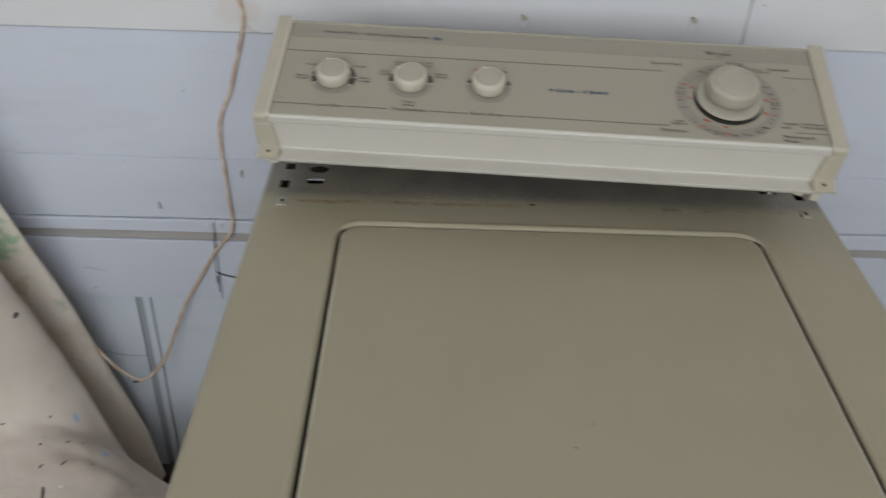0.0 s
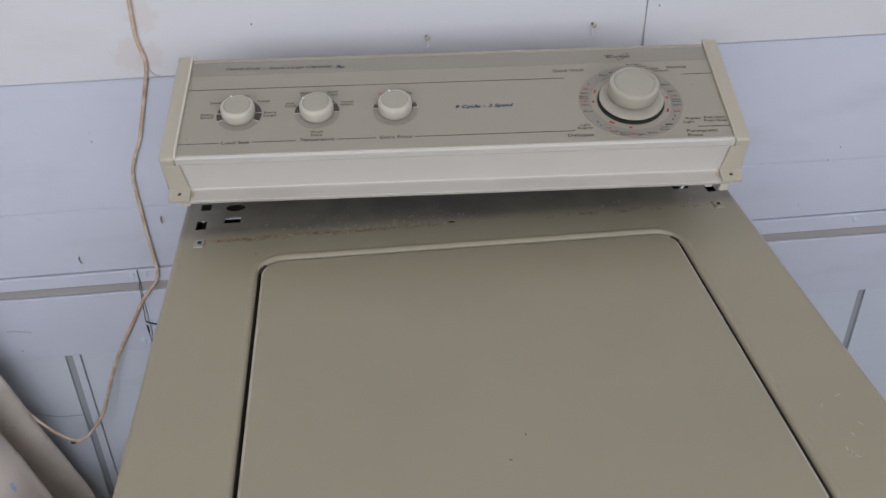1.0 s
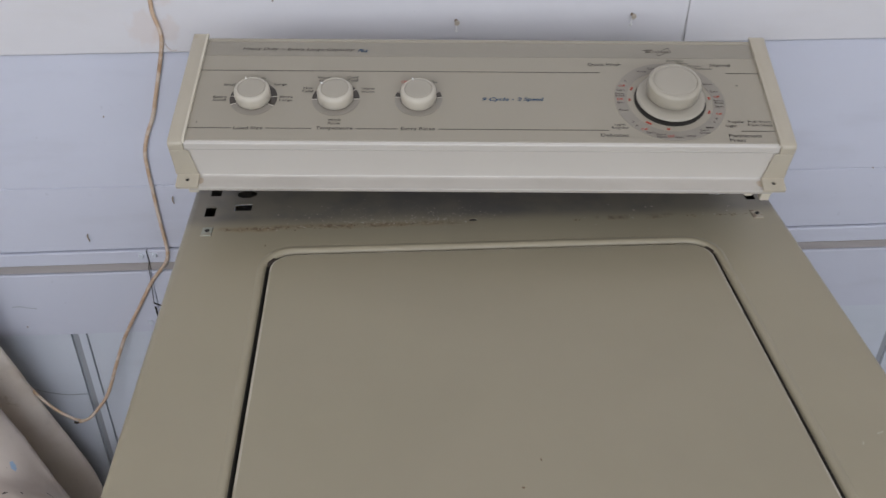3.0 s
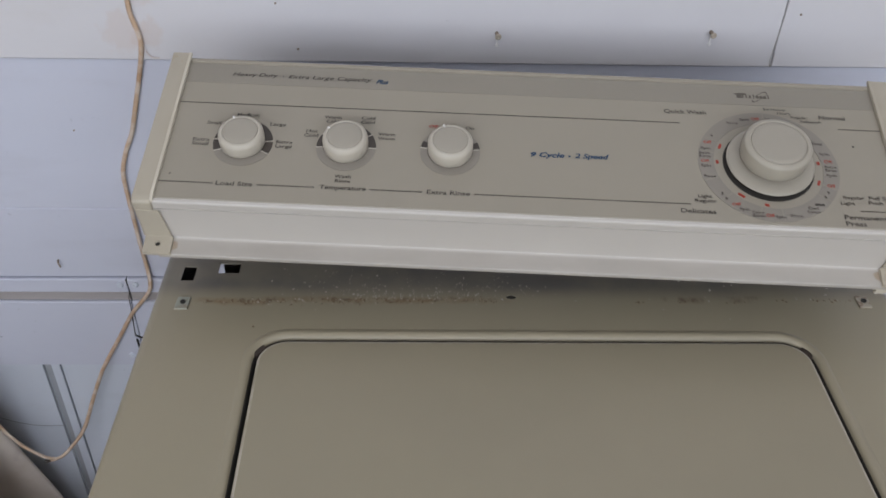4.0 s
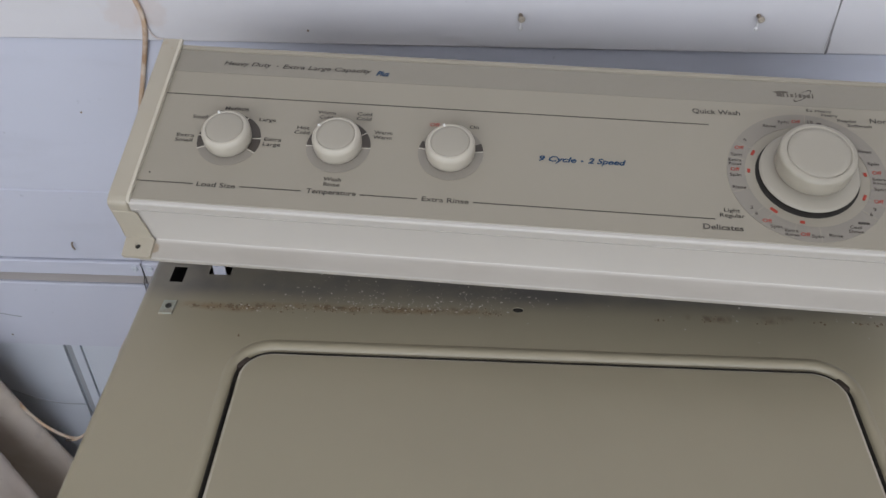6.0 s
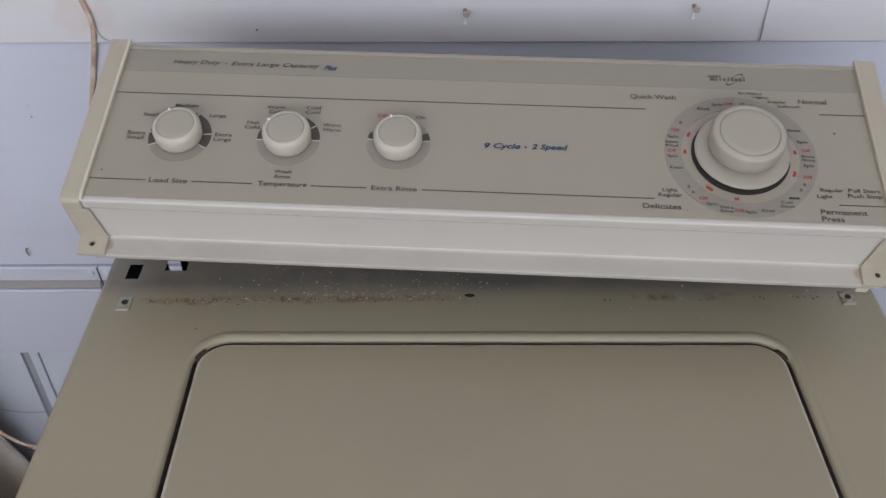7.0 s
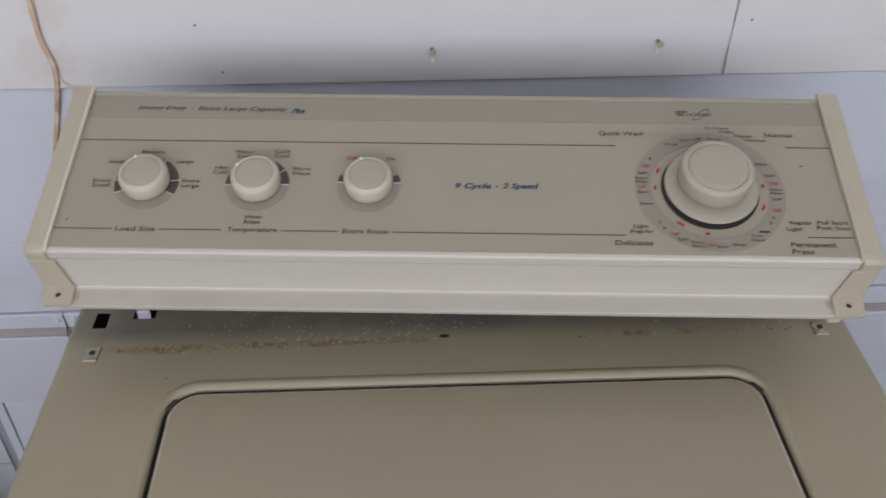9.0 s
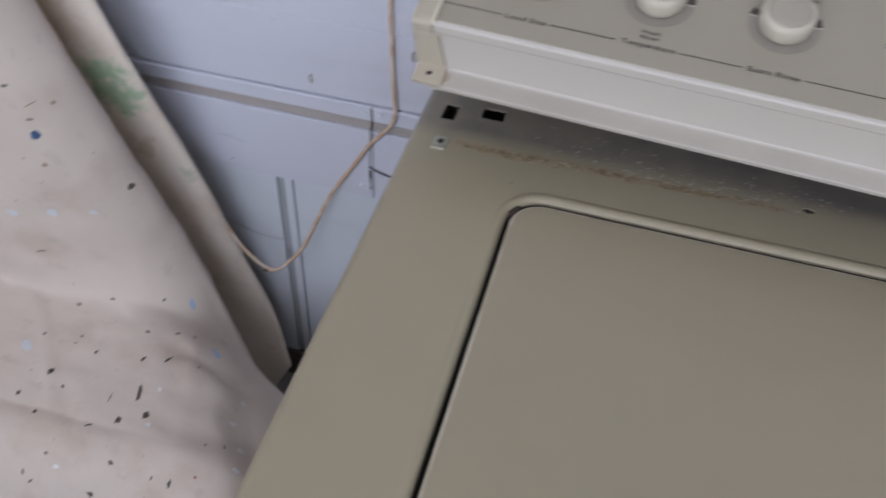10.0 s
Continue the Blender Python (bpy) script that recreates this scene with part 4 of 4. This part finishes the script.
lettering("Off", -0.0836, 0.0942, 0.0080, 0.0033, m_red)

# the maker's mark, as plain shapes
badge = empty("maker_badge", Matrix.Identity(4), "", "")
badge.parent = face
part("swash", plate([(0.1868, 0.1496), (0.1890, 0.1490), (0.1985, 0.1490), (0.1992, 0.1502), (0.1960, 0.1508), (0.1900, 0.1505)], 0.0, 0.0006), m_ink_pale, badge)
for k, (high, wide) in enumerate(((0.0046, 0.0042), (0.0044, 0.0014), (0.0030, 0.0012), (0.0030, 0.0020), (0.0044, 0.0010), (0.0032, 0.0024), (0.0030, 0.0026), (0.0030, 0.0026), (0.0044, 0.0010))):
    u = 0.1916 + 0.0033 * k
    part("bar", plate([(u - wide / 2, 0.1450), (u + wide / 2, 0.1450), (u + wide / 2, 0.1450 + high), (u - wide / 2, 0.1450 + high)], 0.0, 0.0006), m_ink_pale, badge)
bm = sector(0.0084, 0.0090, 0, 360, 0.0, 0.0007, 40)
bm.transform(Matrix.Translation((0.2100, 0.1468, 0)) @ Matrix.Rotation(radians(40), 4, "Z") @ Matrix.Diagonal((1.05, 0.30, 1, 1)))
part("oval", bm, m_ink, badge)
part("speck", sector(0, 0.0008, 0, 350, 0, 0.0004, 8), m_ink, face).location = (0.2836, 0.0919, 0)
part("speck", sector(0, 0.0007, 0, 350, 0, 0.0004, 8), m_ink, face).location = (-0.3030, 0.0300, 0)


def small_knob(u, arcs, ticks, mark):
    ring = part("scale_ring", sector(0.0150, 0.0258, 0, 360, -0.0004, 0.0004, 72), m_ring, console, "grey printed ring round a knob")
    ring.location = (u, 0.0666, 0)
    for a0, a1 in arcs:
        part("scale_mark", sector(0.0185, 0.0258, a0, a1, 0.0, 0.0007), m_arc, ring)
    for a in ticks:
        bm = box(0.0180, 0.0260, -0.0004, 0.0004, 0.0002, 0.0009)
        bm.transform(Matrix.Rotation(radians(a), 4, "Z"))
        part("scale_tick", bm, m_tick, ring)
    bm = lathe([(0, 0.0012), (0.0184, 0.0012), (0.0190, 0.0018), (0.0195, 0.0060), (0.0194, 0.0118), (0.0190, 0.0134), (0.0174, 0.0153), (0.0165, 0.0160), (0.0158, 0.0162), (0.0154, 0.0161), (0.0152, 0.0154)], 64)
    knob = part("knob", bm, m_knob, console, "off-white plastic control knob", True)
    knob.location = (u, 0.0666, 0)
    part("knob_insert", lathe([(0.0152, 0.0149), (0.0150, 0.0158), (0.0144, 0.0163), (0.0110, 0.0165), (0, 0.0165)], 64), m_knob_top, knob, smooth=True)
    bm = box(0.0152, 0.0178, -0.0008, 0.0008, 0.0145, 0.0167, 0.0004)
    bm.transform(Matrix.Rotation(radians(mark), 4, "Z"))
    part("pointer", bm, m_white, knob)


small_knob(-0.2472, ((175, 203), (-26, 5), (8, 62), (65, 112), (115, 172)), (6, -27, 204, 63.5, 113.5, 173.5), 118)
small_knob(-0.1577, ((150, 182), (0, 34), (36, 80), (84, 146)), (35, -1, 183, 148), 152)
small_knob(-0.0677, ((8, 26), (156, 172)), (7, 173), 112)

# the cycle dial
DC = (0.2058, 0.0668)
dial = empty("cycle_dial", Matrix.Translation((*DC, 0)), "", "")
dial.parent = console
part("dial_ring", sector(0.0465, 0.0600, 0, 360, -0.0004, 0.0004, 96), m_ring, dial, "grey printed ring with cycle names")
part("dial_seat", sector(0.0300, 0.0388, 0, 360, -0.0004, 0.0004, 72), m_dark, dial, "dark gap under the dial")
part("dial_plate", lathe([(0, 0.0045), (0.0364, 0.0045), (0.0372, 0.0052), (0.0371, 0.0060), (0.0352, 0.0068), (0.0280, 0.0080), (0, 0.0080)], 72), m_knob_top, dial, smooth=True)
part("dial_knob", lathe([(0.0120, 0.0070), (0.0120, 0.0125), (0.0272, 0.0125), (0.0280, 0.0136), (0.0284, 0.0190), (0.0283, 0.0260), (0.0280, 0.0278), (0.0272, 0.0288), (0.0246, 0.0298), (0.0239, 0.0299), (0.0233, 0.0297), (0.0230, 0.0289)], 72), m_dial, dial, "large greige pull knob", True)
part("dial_insert", lathe([(0.0230, 0.0284), (0.0228, 0.0295), (0.0221, 0.0301), (0.0180, 0.0303), (0, 0.0303)], 72), m_knob_top, dial, smooth=True)
for a in (86.5, 150, 166, 199, 222, 232, 255, 275, 322, 336, 350):
    bm = box(0.0466, 0.0599, -0.00025, 0.00025, 0, 0.0005)
    bm.transform(Matrix.Rotation(radians(a), 4, "Z"))
    part("dial_divider", bm, m_face, dial)
for a, l in ((154, 0.0050), (178, 0.0034), (-129, 0.0062), (-100, 0.0036), (6, 0.0034), (-23, 0.0050)):
    bm = box(-0.0011, 0.0011, -l / 2, l / 2, 0, 0.0005)
    bm.transform(Matrix.Rotation(radians(a), 4, "Z") @ Matrix.Translation((0.0436, 0, 0)))
    part("dial_tick", bm, m_red, dial)


def round_text(text, places, width, cap, material):
    for r, a in places:
        bm = words(text, width, cap)
        bm.transform(Matrix.Translation((r * math.cos(radians(a)), r * math.sin(radians(a)), 0.0008)))
        part("lettering", bm, material, dial)


round_text("Off", ((0.0525, 94), (0.0546, 155), (0.0540, 178), (0.0550, -127), (0.0525, 7), (0.0538, -22), (0.0543, -97)), 0.0070, 0.0030, m_red)
round_text("Spin", ((0.0528, 105), (0.0543, 163), (0.0540, -176), (0.0560, -119), (0.0525, 16), (0.0530, -10), (0.0555, -88)), 0.0085, 0.0026, m_ink)
round_text("Rinse", ((0.0528, 118), (0.0537, -164), (0.0528, 30), (0.0553, -74)), 0.0100, 0.0026, m_ink)
round_text("Extra\nRinse", ((0.0542, 170.5), (0.0530, -1.5), (0.0555, -107)), 0.0098, 0.0024, m_ink)
round_text("Cool\nDown", ((0.0555, -57),), 0.0105, 0.0026, m_ink)
round_text("6", ((0.0545, 145), (0.0556, -137), (0.0536, -37)), 0.0022, 0.0028, m_ink)
round_text("3", ((0.0548, -143),), 0.0022, 0.0028, m_ink)
round_text("9", ((0.0537, -31),), 0.0022, 0.0028, m_ink)
round_text("15", ((0.0530, 82),), 0.0042, 0.0028, m_ink)
for a, r, l in ((75, 0.0534, 0.0040), (68, 0.0528, 0.0030), (61, 0.0526, 0.0028), (-48, 0.0546, 0.0080)):
    bm = box(-l / 2, l / 2, -0.0009, 0.0009, 0, 0.0007)
    bm.transform(Matrix.Translation((r * math.cos(radians(a)), r * math.sin(radians(a)), 0)))
    part("printed_bar", bm, m_ink, dial)
for text, u, s, width in (("Ex Heavy", 0.2203, 0.1308, 0.0195), ("Heavy", 0.2283, 0.1268, 0.0125), ("Regular", 0.2412, 0.1223, 0.0152), ("Softwash", 0.2503, 0.1183, 0.0185)):
    lettering(text, u, s, width, 0.0025)


# ---- the canvas drop cloths beside the washer ----
def fabric(name, surface, nu, nv, material, label, thick=0.0035):
    bm = bmesh.new()
    grid = [[bm.verts.new(surface(i / nu, j / nv)) for i in range(nu + 1)] for j in range(nv + 1)]
    for j in range(nv):
        for i in range(nu):
            bm.faces.new((grid[j][i], grid[j][i + 1], grid[j + 1][i + 1], grid[j + 1][i]))
    ob = part(name, bm, material, None, "", True)
    mod = ob.modifiers.new("thickness", "SOLIDIFY")
    mod.thickness, mod.offset = thick, 0
    return tagged(ob, label, "drop cloth", "canvas drop cloths beside the washer")


def wrinkle(p, scale, amount):
    return Vector((noise.noise(p * scale), noise.noise(p * scale + Vector((7, 3, 1))), noise.noise(p * scale + Vector((2, 9, 5))))) * amount


ACROSS = Vector((-0.955, 0.0, -0.296))
PAD_EDGE = smooth_path([(-0.634, 0.875, 0.112), (-0.657, 0.890, 0.211), (-0.676, 0.890, 0.286), (-0.703, 0.880, 0.401), (-0.716, 0.875, 0.466), (-0.738, 0.866, 0.558), (-0.761, 0.859, 0.634), (-0.797, 0.851, 0.758), (-0.858, 0.843, 0.980), (-0.945, 0.835, 1.300)], 9)


def back_pad(a, b):
    """A folded cloth leaning on the wall: a runs from behind round its right-hand fold, b up its length."""
    k = b * (len(PAD_EDGE) - 1)
    i = min(int(k), len(PAD_EDGE) - 2)
    p = PAD_EDGE[i].lerp(PAD_EDGE[i + 1], k - i)
    if a < 0.14:
        ang = radians(180 * (1 - a / 0.14))
        p = p + Vector((-0.006 * (1 - math.cos(ang)), 0.007 - 0.007 * math.cos(ang), 0)) + ACROSS * (0.16 * max(0.0, 0.06 - a))
    else:
        q = (a - 0.14) / 0.86
        p = p + ACROSS * (0.42 * q) + Vector((0, -0.007 * math.sin(math.pi / 2 * min(1, q / 0.06)) - 0.003 * math.sin(9 * q + 4 * b), 0))
        p.z -= 0.11 * min(1, q * 6) * max(0, 1 - b * 7)
        p.y -= 0.005 * min(1, q * 7) * max(0, 1 - b * 5)
    p = p + wrinkle(p, 3, 0.0015) + wrinkle(p, 12, 0.0014)
    p.z, p.y = max(p.z, 0.004), min(p.y, Y_WALL - 0.004)
    return p


EDGE = smooth_path([(-1.020, 0.780, 1.40), (-0.962, 0.780, 1.20), (-0.904, 0.780, 1.00), (-0.838, 0.780, 0.80), (-0.766, 0.782, 0.602), (-0.724, 0.793, 0.442), (-0.670, 0.776, 0.302), (-0.622, 0.721, 0.310), (-0.596, 0.656, 0.342), (-0.563, 0.590, 0.335), (-0.532, 0.542, 0.333), (-0.512, 0.480, 0.250), (-0.505, 0.420, 0.004)], 12)


def along_edge(b):
    k = min(1.0, max(0.0, b)) * (len(EDGE) - 1)
    i = min(int(k), len(EDGE) - 2)
    return EDGE[i].lerp(EDGE[i + 1], k - i)


def front_cloth(a, b):
    """A cloth thrown over low things: a runs from the hanging side over the fold to the left, b from the top down and forward."""
    p = along_edge(b)
    if a > 0.22:
        # away from the fold the bend at the foot is a wide curve
        wide = sum((along_edge(b + d * 0.03) for d in range(-5, 6)), Vector()) / 11
        p = p.lerp(wide, min(1.0, (a - 0.22) * 7) * min(1.0, max(0.0, (b - 0.16) * 8)) * min(1.0, max(0.0, (0.78 - b) * 12)))
    flat = min(1.0, max(0.0, (b - 0.24) / 0.34))
    flat = flat * flat * (3 - 2 * flat)
    if a < 0.22:
        q = (0.22 - a) / 0.22
        back = Vector((-0.012 * q - 0.11 * q * q, 0.010 * math.sin(math.pi * min(1, 2 * q)) + 0.055 * q, -0.01 * q))
        down = Vector((0.15 * math.sin(1.5 * q), 0.01 * q, -0.085 * min(1, 2.2 * q) - 0.5 * max(0.0, q - 0.45) ** 2))
        steep = Vector((0.03 * math.sin(2 * q) + 0.01 * q, 0.01 * q, -0.30 * q * q - 0.03 * q))
        off = back.lerp(steep.lerp(down, min(1.0, max(0.0, (b - 0.54) / 0.06))), flat)
        if b > 0.84:
            off.z *= max(0.0, 1 - (b - 0.84) / 0.1)
    else:
        q = (a - 0.22) / 0.78
        roll = 1 - math.exp(-q / 0.05)
        off = Vector((0.010 * roll * (1 - 0.5 * flat) - 0.75 * q, -0.070 * roll * (1 - 0.6 * flat) - 0.10 * q * (1 - flat), (0.050 * roll + 0.02 * math.sin(2.6 * q)) * flat))
        off.y += 0.012 * math.sin(8 * q + 3 * b) * (1 - flat) * min(1, q * 4)
        dip = math.exp(-(((b - 0.76 + 0.16 * q) / 0.045) ** 2))
        off.z += (0.002 * math.sin(13 * q + 21 * b) - 0.002 * dip) * flat * min(1, q * 5)
    p = p + off
    # it lies nearly level over what is under it, and falls away in front
    level = 0.402 - 0.09 * (0.75 - p.y) - 0.6 * max(0.0, 0.50 - p.y)
    p.z += (level - p.z) * 0.9 * flat ** 2 * min(1.0, max(0.0, (a - 0.22) * 6)) * min(1.0, max(0.0, (0.90 - b) * 10))
    inner = min(1.0, max(0.0, (a - 0.22) * 5))
    p = p + wrinkle(p, 4, 0.007 * inner + 0.002) + wrinkle(p, 13, 0.0035 * inner + 0.0012) + wrinkle(p, 30, 0.0021)
    ridge = (1 - abs(noise.noise(Vector((p.x * 9 + p.y * 5, p.y * 4, p.z * 6))))) ** 9
    p.z += 0.0035 * ridge * inner * flat
    p.y -= 0.005 * ridge * inner * (1 - flat)
    crease = math.exp(-(((a - 0.25) / 0.06) ** 2) - ((b - 0.62) / 0.06) ** 2)
    p = p + wrinkle(p, 26, 0.012 * crease)
    p.z = max(p.z, 0.004)
    return p


fabric("folded_drop_cloth", back_pad, 60, 110, m_canvas_back, "folded stained canvas drop cloth leaning against the wall")
cloth = fabric("drop_cloth", front_cloth, 110, 190, m_canvas, "paint-spotted beige canvas drop cloth draped in folds")


# ---- dried paint on the cloth ----
from mathutils.bvhtree import BVHTree

skin = BVHTree.FromPolygons([v.co.copy() for v in cloth.data.vertices], [tuple(p.vertices) for p in cloth.data.polygons])
rng = random.Random(11)


def paint_spot(place, length, width, turn, material, ragged=0.25):
    """A thin flake of dried paint that follows the cloth."""
    length, width = length * 1.08, width * 1.08
    at, normal, *_ = skin.find_nearest(Vector(place))
    if normal.z + normal.x * 0.4 - normal.y < 0:
        normal = -normal
    side = normal.cross(Vector((0.3, 0.2, 1))).normalized()
    up = normal.cross(side)
    a = radians(turn)
    d, e = side * math.cos(a) + up * math.sin(a), up * math.cos(a) - side * math.sin(a)
    n = 14
    bm = bmesh.new()

    def drop(p):
        q, m, *_ = skin.find_nearest(p)
        return q + (m if m.dot(normal) > 0 else -m) * 0.0021

    rings = []
    for r in (1.0, 0.55):
        ring = []
        for k in range(n):
            t = 2 * math.pi * k / n
            w = 1 + ragged * rng.uniform(-1, 1) if r == 1.0 else 1
            ring.append(bm.verts.new(drop(at + (d * math.cos(t) * length / 2 + e * math.sin(t) * width / 2) * r * w)))
        rings.append(ring)
    mid = bm.verts.new(drop(at))
    for k in range(n):
        bm.faces.new((rings[0][k], rings[0][(k + 1) % n], rings[1][(k + 1) % n], rings[1][k]))
        bm.faces.new((rings[1][k], rings[1][(k + 1) % n], mid))
    return part("paint_spot", bm, material, cloth)


for x, y, z, length, width, turn in ((-0.707, 0.595, 0.39, 0.0215, 0.0056, 142), (-0.714, 0.551, 0.388, 0.011, 0.0071, 130), (-0.682, 0.566, 0.39, 0.0094, 0.0078, 120), (-0.696, 0.654, 0.391, 0.013, 0.0032, 142), (-0.727, 0.643, 0.394, 0.0081, 0.0049, 109), (-0.834, 0.591, 0.392, 0.01, 0.0058, 115), (-0.745, 0.533, 0.388, 0.0103, 0.0032, 120), (-0.86, 0.551, 0.386, 0.0067, 0.005, 0), (-0.822, 0.531, 0.387, 0.0065, 0.0049, 20), (-0.739, 0.576, 0.391, 0.0144, 0.0016, 142), (-0.861, 0.719, 0.76, 0.0058, 0.0036, 0), (-0.846, 0.722, 0.712, 0.0059, 0.003, 0), (-0.766, 0.767, 0.591, 0.0085, 0.007, 30)):
    paint_spot((x, y, z), length, width, turn, m_spot_dark, 0.35)
for x, y, z, length, width, turn in ((-0.857, 0.7, 0.397, 0.0069, 0.0035, 30), (-0.811, 0.716, 0.408, 0.0077, 0.0034, 30), (-0.743, 0.737, 0.403, 0.0051, 0.0034, 30), (-0.876, 0.642, 0.393, 0.006, 0.0026, 30), (-0.826, 0.654, 0.393, 0.0042, 0.0034, 0), (-0.793, 0.635, 0.393, 0.0066, 0.0033, 120), (-0.706, 0.702, 0.388, 0.0083, 0.0033, 30), (-0.686, 0.712, 0.376, 0.005, 0.0033, 0), (-0.742, 0.685, 0.398, 0.005, 0.0033, 0), (-0.655, 0.661, 0.382, 0.0048, 0.0032, 0), (-0.808, 0.575, 0.389, 0.0057, 0.0033, 0), (-0.783, 0.488, 0.373, 0.0048, 0.0032, 0), (-0.799, 0.461, 0.34, 0.0057, 0.0033, 60), (-0.811, 0.467, 0.347, 0.0065, 0.0033, 120), (-0.716, 0.466, 0.342, 0.0087, 0.0079, 0), (-0.695, 0.496, 0.38, 0.007, 0.0046, 0), (-0.616, 0.495, 0.371, 0.0091, 0.0045, 100), (-0.64, 0.495, 0.372, 0.0053, 0.0023, 90), (-0.574, 0.565, 0.368, 0.0046, 0.0031, 0), (-0.594, 0.555, 0.38, 0.0046, 0.0023, 90), (-0.666, 0.745, 0.329, 0.0034, 0.0138, 90), (-0.903, 0.716, 0.476, 0.0136, 0.0017, 30)):
    paint_spot((x, y, z), length, width, turn, m_spot_dark, 0.35)
for x, y, z, length, width, turn, mat in ((-0.844, 0.717, 0.646, 0.0061, 0.0053, 0, m_spot_brown), (-0.823, 0.746, 0.727, 0.0051, 0.0044, 0, m_spot_brown), (-0.841, 0.727, 0.732, 0.0146, 0.0015, 40, m_spot_brown), (-0.587, 0.51, 0.376, 0.0038, 0.003, 0, m_spot_red), (-0.71, 0.756, 0.385, 0.0178, 0.0076, 110, m_spot_blue), (-0.651, 0.702, 0.364, 0.0182, 0.0074, 20, m_spot_blue), (-0.917, 0.709, 0.55, 0.0148, 0.0132, 0, m_spot_pale), (-0.863, 0.719, 0.558, 0.0129, 0.0113, 0, m_spot_pale), (-0.89, 0.62, 0.39, 0.0172, 0.0129, 0, m_spot_pale), (-0.807, 0.73, 0.563, 0.0094, 0.0071, 0, m_spot_pale)):
    paint_spot((x, y, z), length, width, turn, mat)
for x, y, z, length, width, turn, mat in ((-0.845, 0.721, 0.69, 0.0119, 0.0112, 0, m_spot_navy), (-0.684, 0.607, 0.39, 0.0063, 0.0048, 0, m_spot_white), (-0.561, 0.576, 0.346, 0.0109, 0.0047, 60, m_spot_white), (-0.547, 0.541, 0.362, 0.0106, 0.0046, 100, m_spot_white), (-0.589, 0.647, 0.342, 0.0081, 0.004, 60, m_spot_white), (-0.764, 0.478, 0.366, 0.008, 0.004, 20, m_spot_white), (-0.672, 0.554, 0.391, 0.007, 0.0039, 30, m_spot_white), (-0.583, 0.606, 0.356, 0.0094, 0.0031, 90, m_spot_white)):
    paint_spot((x, y, z), length, width, turn, mat)
# a fine spatter
for k in range(45):
    v = cloth.data.vertices[rng.randrange(len(cloth.data.vertices))].co
    if -0.95 < v.x < -0.52 and 0.30 < v.z < 1.0 and v.y < 0.72:
        size = rng.uniform(0.0012, 0.0030)
        paint_spot(v, size, size * rng.uniform(0.35, 0.9), rng.uniform(0, 180), m_spot_dark, 0.4)
